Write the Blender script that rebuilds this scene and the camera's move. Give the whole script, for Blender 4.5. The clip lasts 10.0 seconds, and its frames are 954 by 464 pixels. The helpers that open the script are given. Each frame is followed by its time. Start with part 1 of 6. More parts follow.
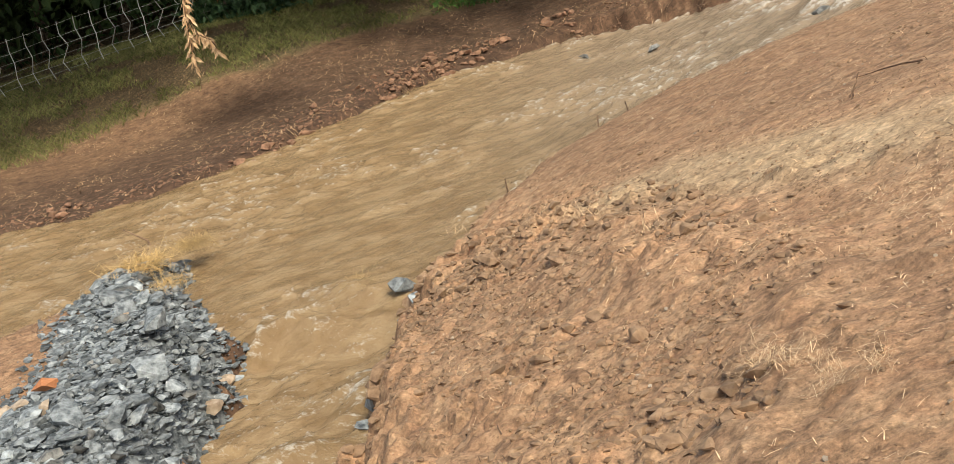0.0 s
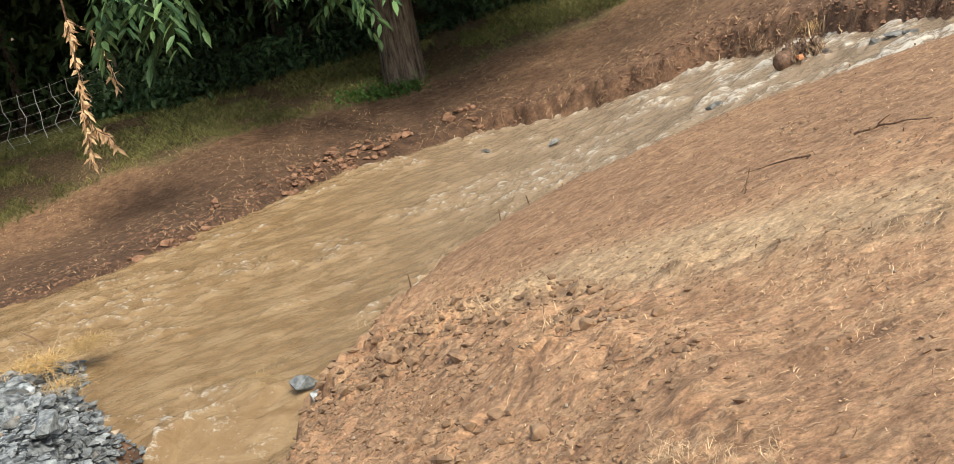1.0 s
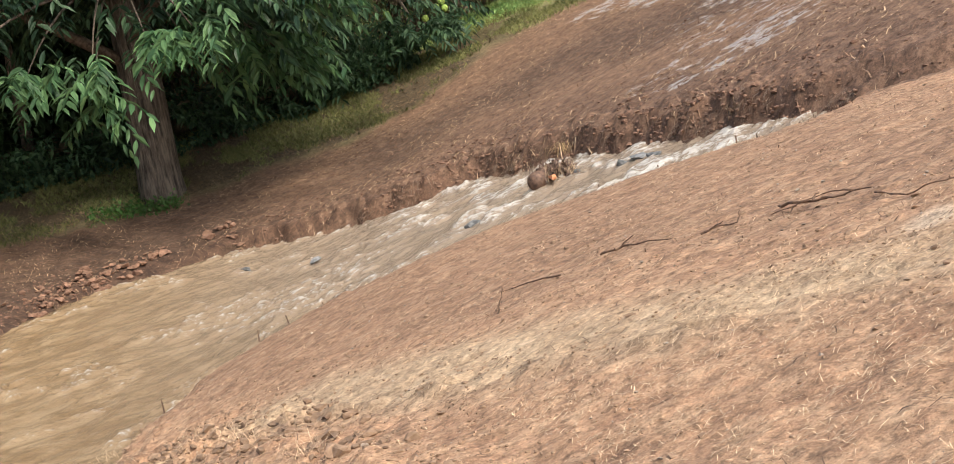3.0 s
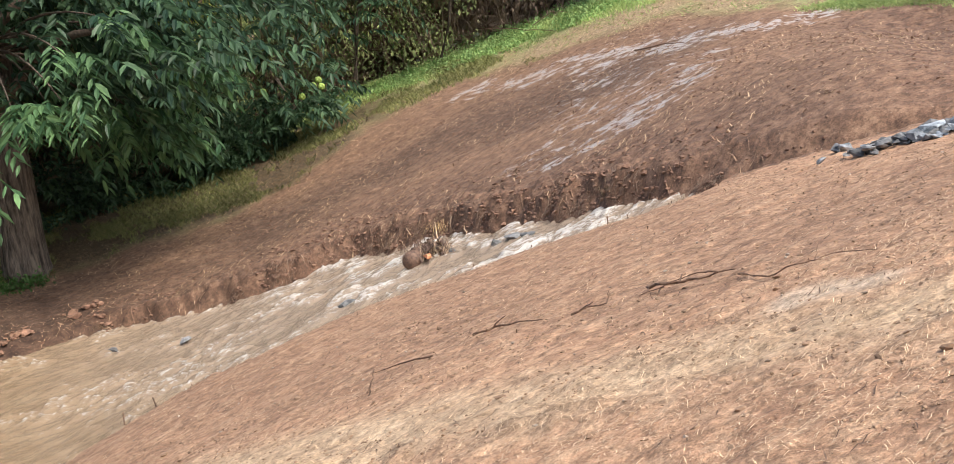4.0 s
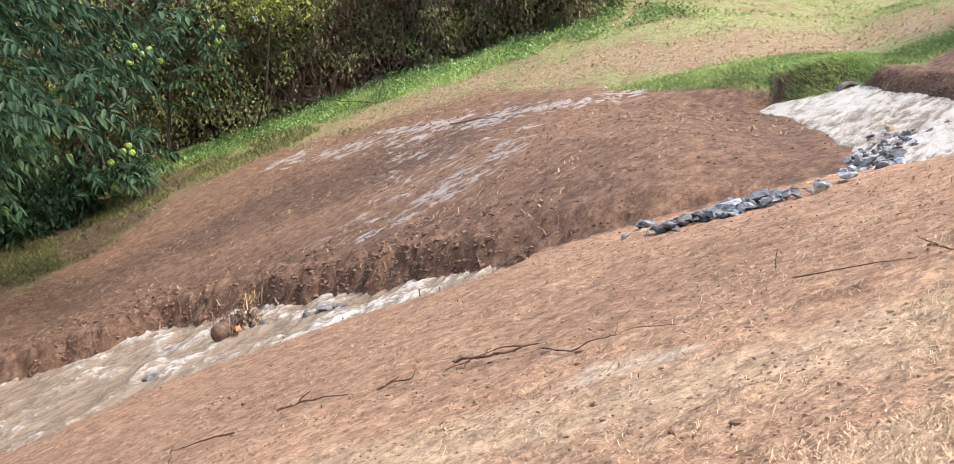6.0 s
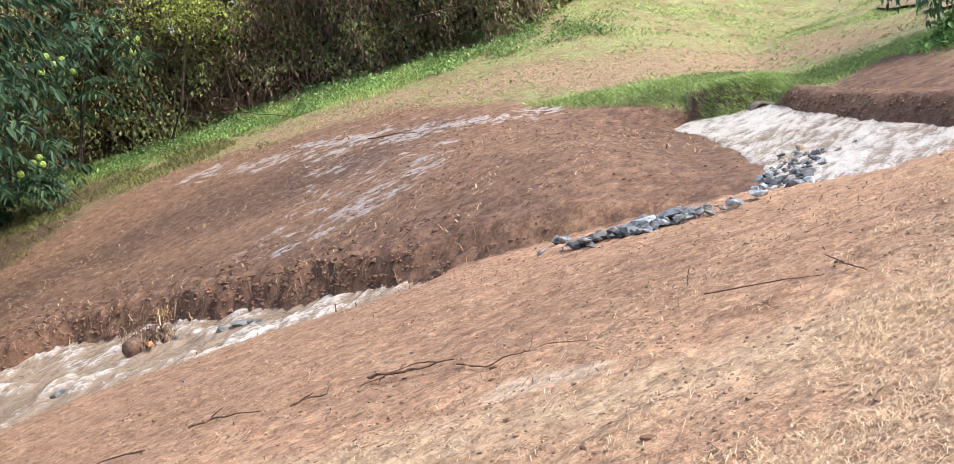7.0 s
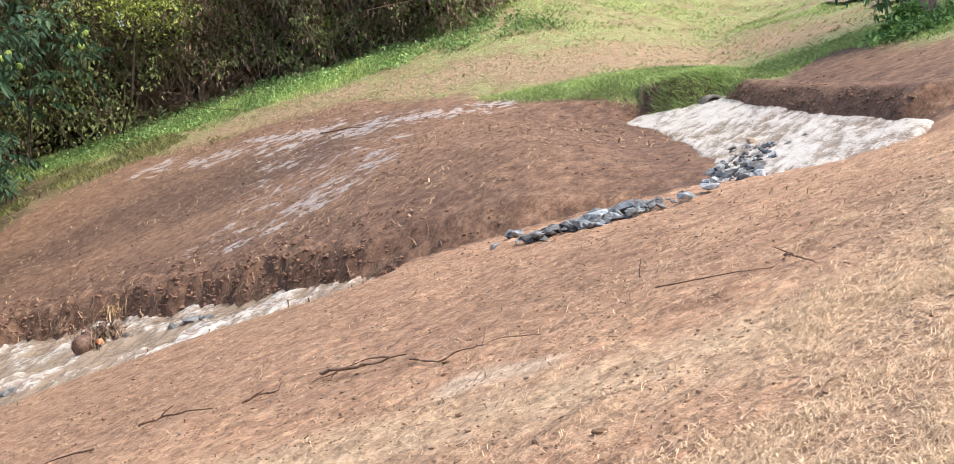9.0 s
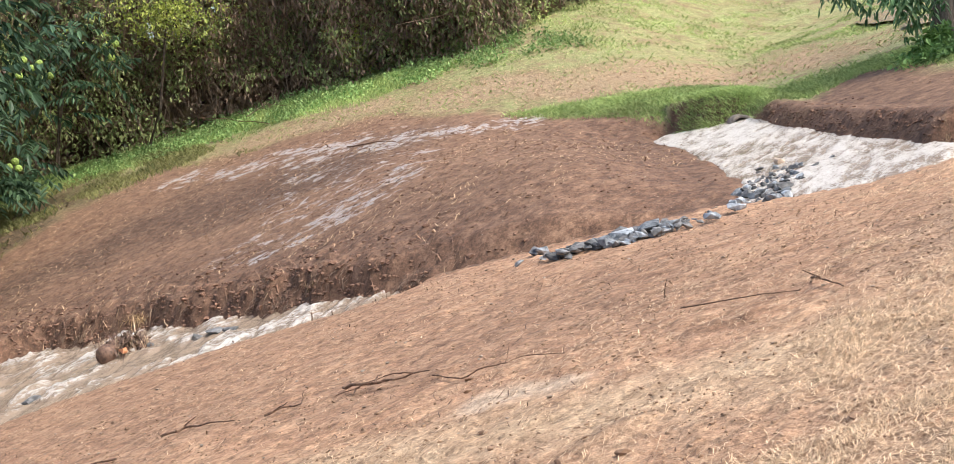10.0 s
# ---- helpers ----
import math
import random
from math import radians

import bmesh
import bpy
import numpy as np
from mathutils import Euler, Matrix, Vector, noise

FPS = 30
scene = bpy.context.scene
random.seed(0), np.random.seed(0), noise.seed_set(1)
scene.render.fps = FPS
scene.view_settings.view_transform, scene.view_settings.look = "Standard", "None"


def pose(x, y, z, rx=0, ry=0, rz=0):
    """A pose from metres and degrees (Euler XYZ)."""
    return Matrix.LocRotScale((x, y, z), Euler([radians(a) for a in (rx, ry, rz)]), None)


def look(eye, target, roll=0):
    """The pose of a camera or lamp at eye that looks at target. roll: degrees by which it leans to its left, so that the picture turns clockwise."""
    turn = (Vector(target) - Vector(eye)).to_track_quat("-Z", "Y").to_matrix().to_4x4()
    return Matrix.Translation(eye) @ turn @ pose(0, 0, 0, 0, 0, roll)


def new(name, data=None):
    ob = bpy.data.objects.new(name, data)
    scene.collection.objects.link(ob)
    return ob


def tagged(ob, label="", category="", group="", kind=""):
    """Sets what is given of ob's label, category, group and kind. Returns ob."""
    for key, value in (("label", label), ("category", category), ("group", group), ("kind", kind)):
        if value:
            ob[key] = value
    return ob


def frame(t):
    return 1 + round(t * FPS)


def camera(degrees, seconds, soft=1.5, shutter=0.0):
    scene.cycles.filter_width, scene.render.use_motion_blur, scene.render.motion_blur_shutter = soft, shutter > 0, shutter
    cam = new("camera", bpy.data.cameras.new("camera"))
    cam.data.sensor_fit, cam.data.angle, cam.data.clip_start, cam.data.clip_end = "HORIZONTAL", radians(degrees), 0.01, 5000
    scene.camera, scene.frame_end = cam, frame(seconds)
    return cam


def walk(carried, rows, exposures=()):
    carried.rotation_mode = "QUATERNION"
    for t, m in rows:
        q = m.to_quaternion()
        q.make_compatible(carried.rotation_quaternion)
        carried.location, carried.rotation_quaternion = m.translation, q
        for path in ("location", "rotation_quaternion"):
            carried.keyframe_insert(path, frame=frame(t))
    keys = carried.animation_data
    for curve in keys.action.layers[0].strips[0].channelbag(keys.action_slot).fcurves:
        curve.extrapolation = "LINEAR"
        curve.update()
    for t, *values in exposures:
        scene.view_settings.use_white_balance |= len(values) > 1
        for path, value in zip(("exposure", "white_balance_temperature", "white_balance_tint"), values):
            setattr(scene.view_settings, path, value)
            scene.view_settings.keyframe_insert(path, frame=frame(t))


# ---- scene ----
cam = camera(41.6, 10.0, 0.65)
PATH = [
    (0.0, pose(-0.000, -0.000, 3.400, 72.352, 12.631, -4.134)),
    (0.5, pose(0.014, 0.008, 3.407, 74.415, 12.353, -6.502)),
    (1.0, pose(0.036, 0.012, 3.418, 75.599, 12.082, -8.557)),
    (1.5, pose(0.065, -0.007, 3.423, 76.478, 11.920, -10.459)),
    (2.0, pose(0.087, -0.002, 3.434, 77.180, 11.468, -13.048)),
    (2.5, pose(0.109, 0.016, 3.436, 77.684, 11.305, -16.028)),
    (3.0, pose(0.136, 0.038, 3.444, 78.727, 10.369, -19.199)),
    (3.2, pose(0.146, 0.040, 3.445, 79.282, 10.186, -20.569)),
    (4.3, pose(0.206, 0.050, 3.452, 82.014, 8.879, -26.051)),
    (4.5, pose(0.216, 0.051, 3.453, 82.372, 8.657, -26.982)),
    (5.0, pose(0.243, 0.064, 3.452, 82.714, 8.389, -28.956)),
    (5.5, pose(0.268, 0.058, 3.449, 83.086, 7.979, -30.823)),
    (6.0, pose(0.290, 0.065, 3.447, 83.351, 7.677, -32.890)),
    (6.2, pose(0.293, 0.063, 3.447, 83.400, 7.665, -33.667)),
    (7.3, pose(0.312, 0.054, 3.448, 83.588, 6.558, -37.408)),
    (7.5, pose(0.315, 0.053, 3.448, 83.568, 6.341, -37.889)),
    (8.0, pose(0.325, 0.051, 3.454, 83.360, 6.413, -39.065)),
    (8.5, pose(0.319, 0.046, 3.457, 83.112, 6.607, -38.919)),
    (9.0, pose(0.330, 0.062, 3.446, 83.041, 7.018, -38.683)),
    (9.5, pose(0.321, 0.056, 3.455, 83.191, 6.756, -38.204)),
    (10.0, pose(0.329, 0.073, 3.454, 83.888, 6.164, -37.474)),
]
walk(cam, PATH, [(0.0, 0.27, 7150, 0), (1.2, 0.37, 7000, 1), (2.0, 0.44, 6800, 3), (3.0, 0.52, 6500, 5), (4.5, 0.63, 6280, 8), (7.5, 0.68, 6120, 9), (10.0, 0.65, 6280, 8)])

# ---- sky, sun ----
SUN_EL, SUN_AZ = 51.0, 156.0
world = bpy.data.worlds.new("world")
scene.world = world
world.use_nodes = True
wn = world.node_tree.nodes
sky = wn.new("ShaderNodeTexSky")
sky.sky_type, sky.sun_disc = "NISHITA", False
sky.sun_elevation, sky.sun_rotation = radians(SUN_EL), radians(SUN_AZ % 360)
sky.air_density, sky.dust_density, sky.ozone_density = 1.0, 4.0, 1.0
wn["Background"].inputs["Strength"].default_value = 0.18
world.node_tree.links.new(sky.outputs["Color"], wn["Background"].inputs["Color"])
sun = new("sun", bpy.data.lights.new("sun", "SUN"))
sun.data.energy, sun.data.angle, sun.data.color = 2.25, radians(8), (1.0, 0.94, 0.85)
a, e = radians(SUN_AZ), radians(SUN_EL)
sun.matrix_world = look((40 * math.sin(a) * math.cos(e), 40 * math.cos(a) * math.cos(e), 40 * math.sin(e)), (0, 0, 0))


# ---- shared arithmetic ----
def lattice(ix, iy, seed):
    n = (ix.astype(np.int64) * 374761393 + iy.astype(np.int64) * 668265263 + seed * 974634777) & 0x7FFFFFFF
    n = ((n ^ (n >> 13)) * 1274126177) & 0x7FFFFFFF
    n = ((n ^ (n >> 16)) * 1911520717) & 0x7FFFFFFF
    return (n ^ (n >> 11)) % 65536 / 65535.0


def vnoise(x, y, seed=0):
    """Smooth noise from -1 to 1."""
    x, y = np.asarray(x, float), np.asarray(y, float)
    ix, iy = np.floor(x), np.floor(y)
    fx, fy = x - ix, y - iy
    fx, fy = fx * fx * (3 - 2 * fx), fy * fy * (3 - 2 * fy)
    a = lattice(ix, iy, seed) * (1 - fx) + lattice(ix + 1, iy, seed) * fx
    b = lattice(ix, iy + 1, seed) * (1 - fx) + lattice(ix + 1, iy + 1, seed) * fx
    return 2 * (a * (1 - fy) + b * fy) - 1


def fnoise(x, y, size, seed=0, octaves=3, gain=0.5):
    out, amp = 0.0, 1.0
    for k in range(octaves):
        c, s = math.cos(1.1 * k), math.sin(1.1 * k)
        out = out + amp * vnoise((c * x - s * y) / size, (s * x + c * y) / size, seed + 17 * k)
        amp, size = amp * gain, size * 0.5
    return out


def smooth(t):
    t = np.clip(t, 0.0, 1.0)
    return t * t * (3 - 2 * t)


def inside(x, y, poly):
    """Signed distance to a polygon's outline, negative inside."""
    x, y = np.asarray(x, float), np.asarray(y, float)
    d2, odd = np.full(x.shape, 1e12), np.zeros(x.shape, bool)
    for (ax, ay), (bx, by) in zip(poly, poly[1:] + poly[:1]):
        ex, ey = bx - ax, by - ay
        k = np.clip(((x - ax) * ex + (y - ay) * ey) / (ex * ex + ey * ey), 0, 1)
        d2 = np.minimum(d2, (x - ax - k * ex) ** 2 + (y - ay - k * ey) ** 2)
        if ay != by:
            odd ^= ((ay > y) != (by > y)) & (x < (bx - ax) * (y - ay) / (by - ay) + ax)
    d = np.sqrt(d2)
    return np.where(odd, -d, d)


def along(x, y, line):
    """Distance to an open line."""
    d2 = np.full(np.shape(x), 1e12)
    for (ax, ay), (bx, by) in zip(line, line[1:]):
        ex, ey = bx - ax, by - ay
        k = np.clip(((x - ax) * ex + (y - ay) * ey) / (ex * ex + ey * ey), 0, 1)
        d2 = np.minimum(d2, (x - ax - k * ex) ** 2 + (y - ay - k * ey) ** 2)
    return np.sqrt(d2)


# ---- the plan: water's edges and the lie of the land ----
NEAR_EDGE = [(-1.2, 8.2), (-1.05, 9.0), (-0.85, 9.7), (-0.68, 10.6), (-0.55, 11.3), (-0.3, 12.1), (0.05, 12.9), (0.7, 14.0), (1.7, 14.3), (2.9, 14.6), (4.1, 14.6), (5.2, 14.3), (6.2, 13.2), (7.0, 12.5), (7.5, 11.7)]
FAR_EDGE = [(7.8, 11.6), (7.6, 12.8), (7.3, 14.8), (6.9, 17.0), (6.1, 19.3), (4.6, 20.2), (2.7, 21.8), (0.5, 21.3), (-0.3, 20.7), (-1.6, 19.3), (-3.0, 18.0), (-4.6, 16.9), (-6.3, 16.8), (-14, 17.0)]
STREAM = [(-1.6, 4.0), (-1.35, 7.3)] + NEAR_EDGE + FAR_EDGE + [(-14, 10.0), (-8.0, 11.0), (-5.0, 12.0), (-4.35, 12.5), (-4.15, 13.1), (-3.6, 13.4), (-3.1, 14.1), (-2.9, 13.2), (-2.8, 12.0), (-2.45, 11.0), (-2.1, 10.3), (-2.05, 9.5), (-2.1, 8.5), (-2.35, 4.0)]
POND = [(14.78, 14.21), (14.65, 13.3), (14.8, 12.69), (13.9, 11.47), (12.98, 10.12), (12.1, 8.75), (11.52, 7.79), (11.0, 7.07), (10.6, 6.91), (10.46, 7.22), (10.12, 7.61), (9.98, 8.18), (11.24, 9.29), (13.1, 11.67)]
NEAR_LAND = [(-1.6, -60), (-1.6, 4.0), (-1.35, 7.3)] + NEAR_EDGE + [(7.9, 10.8), (8.4, 9.8), (9.0, 8.9), (9.7, 8.2), (10.2, 7.7), (11.1, 7.0), (14.0, 5.0), (40, -12), (40, -60)]
SPIT = [(-3.15, 14.0), (-2.95, 13.2), (-2.85, 12.0), (-2.5, 11.0), (-2.15, 10.3), (-2.1, 9.5), (-2.15, 8.5), (-2.4, 2.0), (-9, 2.0), (-9, 10.8), (-5.0, 11.9), (-4.4, 12.4), (-4.15, 13.0), (-3.6, 13.3)]
MOUND = [(0.45, 8.7), (0.72, 7.0), (0.94, 6.1), (1.12, 5.3), (1.2, 4.6), (1.05, 3.9), (0.8, 3.4)]


def near_h(x, y):
    u, v = np.clip((x - 7) / 10, -1.6, 0.9), np.clip((y - 15) / 10, -3, 1)
    return 0.863 + 1.296 * u - 1.68 * v - 1.214 * u * u - 0.065 * u * v - 0.057 * v * v


def far_h(x, y):
    u, v = (x - 7) / 10, (y - 15) / 10
    u = np.where(u > 1.3, 1.3 + 3 * np.tanh((u - 1.3) / 3), np.maximum(u, -1.9 + 0.2 * (u + 1.9)))
    v = np.where(v > 2.0, 2.0 + 2 * np.tanh((v - 2.0) / 2), np.maximum(v, -1.2))
    return 1.724 + 2.182 * u - 0.779 * v + 0.521 * u * np.minimum(u, 1.2) - 0.128 * u * v + 0.26 * v * v


def water_z(x, y):
    w = -0.1 + 0.2 * (x + 0.5) - 0.1 * (y - 9.9) - 0.12 * smooth((2.5 - x) / 2)
    k = 0.12
    pool = k * np.logaddexp(w / k, -0.36 / k)
    chute = -0.4 - 0.18 * smooth((10.7 - y) / 0.5) - 0.3 * smooth((8.3 - y) / 0.7) - 0.08 * np.maximum(8 - y, 0)
    return np.where(x < -0.2, pool + (chute - pool) * smooth((11.4 - y) / 1.0), pool)


def stream_d(x, y):
    wob = (0.10 + 0.12 * smooth((0.5 - x) / 1) * (y < 11.5)) * fnoise(x, y, 0.9, 5) + (0.05 + 0.06 * smooth((1 - x) / 1) - 0.03 * smooth((x - 11) / 1)) * fnoise(x, y, 0.25, 8, 2)
    wob = wob * (1 - 0.6 * smooth((x - 8.8) / 0.8)) * (1 - 0.75 * (x > 0.0) * (x < 7.0) * (y < 15.2))
    return np.minimum(inside(x, y, STREAM), inside(x, y, POND)) + wob


DRY_BED = [(7.6, 11.6), (7.9, 10.8), (8.4, 9.8), (9.0, 8.9), (9.8, 8.3)]
POND_LEFT = [(9.9, 8.6), (11.0, 9.3), (12.4, 11.0), (13.2, 12.1), (14.2, 13.6)]
POND_BACK = [(15.6, 14.4), (15.4, 12.8), (14.75, 11.65), (13.95, 10.95), (12.9, 9.5), (12.1, 8.1), (11.6, 6.9)]


RIDGE_A = [(0.42, 9.2), (1.0, 8.1), (1.42, 7.4), (1.9, 6.6), (2.37, 5.75), (2.75, 5.1)]
RIDGE_B = [(3.5, 3.65), (3.6, 3.65), (3.68, 3.65), (3.73, 3.58)]
RIDGE_D = [(4.73, 4.29), (4.83, 4.26), (4.86, 4.14), (4.94, 4.03)]
RIDGE_C = [(1.35, 4.75), (1.6, 4.5), (1.85, 4.35)]


def land(x, y, detail=True):
    x, y = np.asarray(x, float), np.asarray(y, float)
    side = inside(x, y, NEAR_LAND)
    n, f = near_h(x, y), far_h(x, y)
    n = n - 0.14 * np.exp(-((x - 10.3) ** 2 + (y - 7.0) ** 2) / 1.6)
    d = stream_d(x, y)
    n = n - 0.13 * smooth((1.8 - d) / 1.6) * smooth((x - 2.5) / 1.5) * smooth((8.0 - x) / 1.0)
    zw = water_z(x, y)
    # beyond the water a low scarp, then an even rise to the hedge
    dry = np.maximum(along(x, y, DRY_BED) - 0.35, 0)
    dd = np.minimum(np.maximum(d, 0), dry)
    left = smooth((2.2 - along(x, y, POND_LEFT)) / 1.8)
    rear = smooth((1.1 - along(x, y, POND_BACK)) / 0.8) * (inside(x, y, [(15.3, 14.6), (14.6, 13.4), (13.8, 12.0), (12.4, 9.9), (11.0, 7.4), (12.0, 5.5), (20, 10), (18, 16)]) < 0)
    scarp = 0.31 - 0.24 * smooth((5 - x) / 4) - 0.31 * left * (1 - rear) + 0.04 * rear
    right = smooth((x - y) / 4)
    right = right + (smooth((x - y + 4.5) / 10) - right) * smooth((dd - 1.0) / 3)
    low = zw + (np.minimum(zw, 2.5) - zw) * right
    cap = low + scarp + (0.16 - 0.13 * right) * dd + (0.05 + 0.04 * right) * np.maximum(dd - 6, 0) + 0.10 * right * np.maximum(dd - 9, 0)
    f = f + 0.75 * smooth((y - 20.5) / 6) * smooth((14 - x) / 8) + 0.5 * smooth((y - 20) / 8)
    k = 0.12
    f = -k * np.logaddexp(-f / k, -cap / k)
    f = f - 0.3 * np.exp(-((x - 14.82) ** 2 + (y - 12.68) ** 2) / 0.10)
    f = f + 0.12 * np.exp(-((x - 15.35) ** 2 + (y - 13.1) ** 2) / 0.9)
    f = np.where(dry < 3.0, f - 0.25 * smooth((0.45 - dry) / 0.45), f)
    h = n + (f - n) * smooth((side + 0.05) / 0.5)
    spit = inside(x, y, SPIT)
    h = np.where((x < -1.3) & (y < 15), -0.25 + 0.22 * smooth(-spit / 1.0), h)
    if detail:
        h = h + 0.05 * fnoise(x, y, 2.5, 11, 2) * smooth(d / 1.5)
        lump = smooth((2.6 - np.hypot((x - 0.2) / 0.55, (y - 6.6) / 2.2)) / 1.0)
        lump = lump * (0.35 + 0.65 * smooth((fnoise(x, y, 0.8, 36, 2) + 0.15) / 0.5))
        bank = smooth((1.3 - np.minimum(d, dry + 0.75)) / 1.0)
        far = smooth(side / 0.4)
        bank = bank * np.clip(0.25 + 0.75 * smooth((x - 3) / 3) * far + 0.6 * smooth((1.0 - x) / 0.8) * (1 - far), 0, 1) * (1 - 0.95 * left) * (1 - 0.85 * rear)
        rough = 0.003 + 0.035 * lump + 0.05 * bank
        crest = along(x, y, MOUND) + 0.12 * fnoise(x, y, 0.6, 46)
        h = h + 0.09 * np.exp(-(crest / 0.34) ** 2) * (1 - far) * np.clip(0.75 + 0.5 * fnoise(x, y, 0.5, 47, 2), 0, 1.4)
        h = h + rough * (np.abs(fnoise(x, y, 0.3, 21, 4, 0.65)) * 1.6 - 0.5)
        rill = fnoise(x * 0.55 + y * 0.84, (0.55 * y - 0.84 * x) * 0.28, 0.22, 51, 2)
        h = h + 0.005 * rill * (1 - lump) * (1 - far)
        for line, high in ((RIDGE_A, 0.045), (RIDGE_B, 0.03), (RIDGE_C, 0.03), (RIDGE_D, 0.03)):
            r = along(x, y, line) + 0.05 * fnoise(x, y, 0.3, 57)
            h = h + high * np.exp(-(r / 0.07) ** 2) * np.clip(0.6 + 0.9 * vnoise(x / 0.15, y / 0.15, 58), 0, 1.5) * (1 - far)
        h = h + 0.022 * lump * np.clip(fnoise(x, y, 0.17, 35, 3, 0.6), -0.4, 0.9)
        h = h + 0.008 * fnoise(x, y, 0.15, 31, 3, 0.7) * (1 + 1.5 * lump + bank)
        patch = 0.4 + 1.2 * smooth((fnoise(x, y, 0.9, 34) + 0.2) / 0.7)
        h = h + (0.005 * patch * (1 - far) + 0.010 * far + 0.02 * lump) * (np.abs(fnoise(x, y, 0.10, 33, 3, 0.6)) - 0.3)
        h = h + 0.035 * lump * np.maximum(np.abs(fnoise(x, y, 0.24, 38, 2)) - 0.25, -0.1)
    # from the bank down to the bed
    width = np.where(side > 0.3, 0.55 - 0.10 * smooth((x - 3) / 2), 0.80 - 0.15 * smooth((0.2 - x) / 0.5)) + (0.16 * vnoise(x / 0.6, y / 0.6, 41) + 0.07 * fnoise(x, y, 0.22, 43, 2)) * (1 - 0.9 * left) * (1 - 0.5 * rear) + 0.12 * rear
    t = smooth((d + 0.05) / np.maximum(width, 0.15))
    bed = zw - 0.12 - 0.25 * smooth(-d / 0.8)
    return bed + (np.maximum(h, zw + 0.03) - bed) * t


def gz(x, y):
    return float(land(np.array([x]), np.array([y]))[0])


# ---- materials ----
def material(name):
    m = bpy.data.materials.new(name)
    m.use_nodes = True
    return m, m.node_tree.nodes, m.node_tree.links, m.node_tree.nodes["Principled BSDF"]


def noise_node(N, L, scale, detail=4.0, rough=0.55, vec=None, dist=0.0):
    n = N.new("ShaderNodeTexNoise")
    n.inputs["Scale"].default_value, n.inputs["Detail"].default_value, n.inputs["Roughness"].default_value = scale, detail, rough
    n.inputs["Distortion"].default_value = dist
    if vec is not None:
        L.new(vec, n.inputs["Vector"])
    return n


def ramp(N, L, src, stops):
    r = N.new("ShaderNodeValToRGB")
    while len(r.color_ramp.elements) < len(stops):
        r.color_ramp.elements.new(0.5)
    for el, (p, c) in zip(r.color_ramp.elements, stops):
        el.position, el.color = p, (*c, 1) if len(c) == 3 else c
    L.new(src, r.inputs["Fac"])
    return r


def mix(N, L, fac, a, b, mode="MIX"):
    m = N.new("ShaderNodeMix")
    m.data_type, m.blend_type = "RGBA", mode
    for sock, v in ((m.inputs[0], fac), (m.inputs[6], a), (m.inputs[7], b)):
        if isinstance(v, (int, float)):
            sock.default_value = v
        elif isinstance(v, tuple):
            sock.default_value = (*v, 1)
        else:
            L.new(v, sock)
    return m.outputs[2]


def bump(N, L, bsdf, src, strength, distance=0.02):
    b = N.new("ShaderNodeBump")
    b.inputs["Strength"].default_value, b.inputs["Distance"].default_value = strength, distance
    L.new(src, b.inputs["Height"])
    L.new(b.outputs["Normal"], bsdf.inputs["Normal"])


def plain(name, low, high, scale=20, rough=0.8, bumps=0.3, dist=0.005, obj_random=0.25):
    """A mottled natural surface that varies from piece to piece."""
    m, N, L, B = material(name)
    pos = N.new("ShaderNodeNewGeometry").outputs["Position"]
    n = noise_node(N, L, scale, 6, 0.62, pos)
    r = ramp(N, L, n.outputs["Fac"], [(0.36, low), (0.64, high)])
    info = N.new("ShaderNodeObjectInfo")
    geo = N.new("ShaderNodeNewGeometry")
    add = N.new("ShaderNodeMath")
    add.operation = "ADD"
    L.new(info.outputs["Random"], add.inputs[0])
    L.new(geo.outputs["Random Per Island"], add.inputs[1])
    mul = N.new("ShaderNodeMapRange")
    mul.inputs["From Max"].default_value = 2.0
    mul.inputs["To Min"].default_value, mul.inputs["To Max"].default_value = 1 - obj_random * 1.6, 1 + obj_random * 1.6
    L.new(add.outputs[0], mul.inputs["Value"])
    hsv = N.new("ShaderNodeHueSaturation")
    L.new(mul.outputs["Result"], hsv.inputs["Value"])
    L.new(r.outputs["Color"], hsv.inputs["Color"])
    L.new(hsv.outputs["Color"], B.inputs["Base Color"])
    B.inputs["Roughness"].default_value = rough
    if bumps:
        bump(N, L, B, n.outputs["Fac"], bumps, dist)
    return m


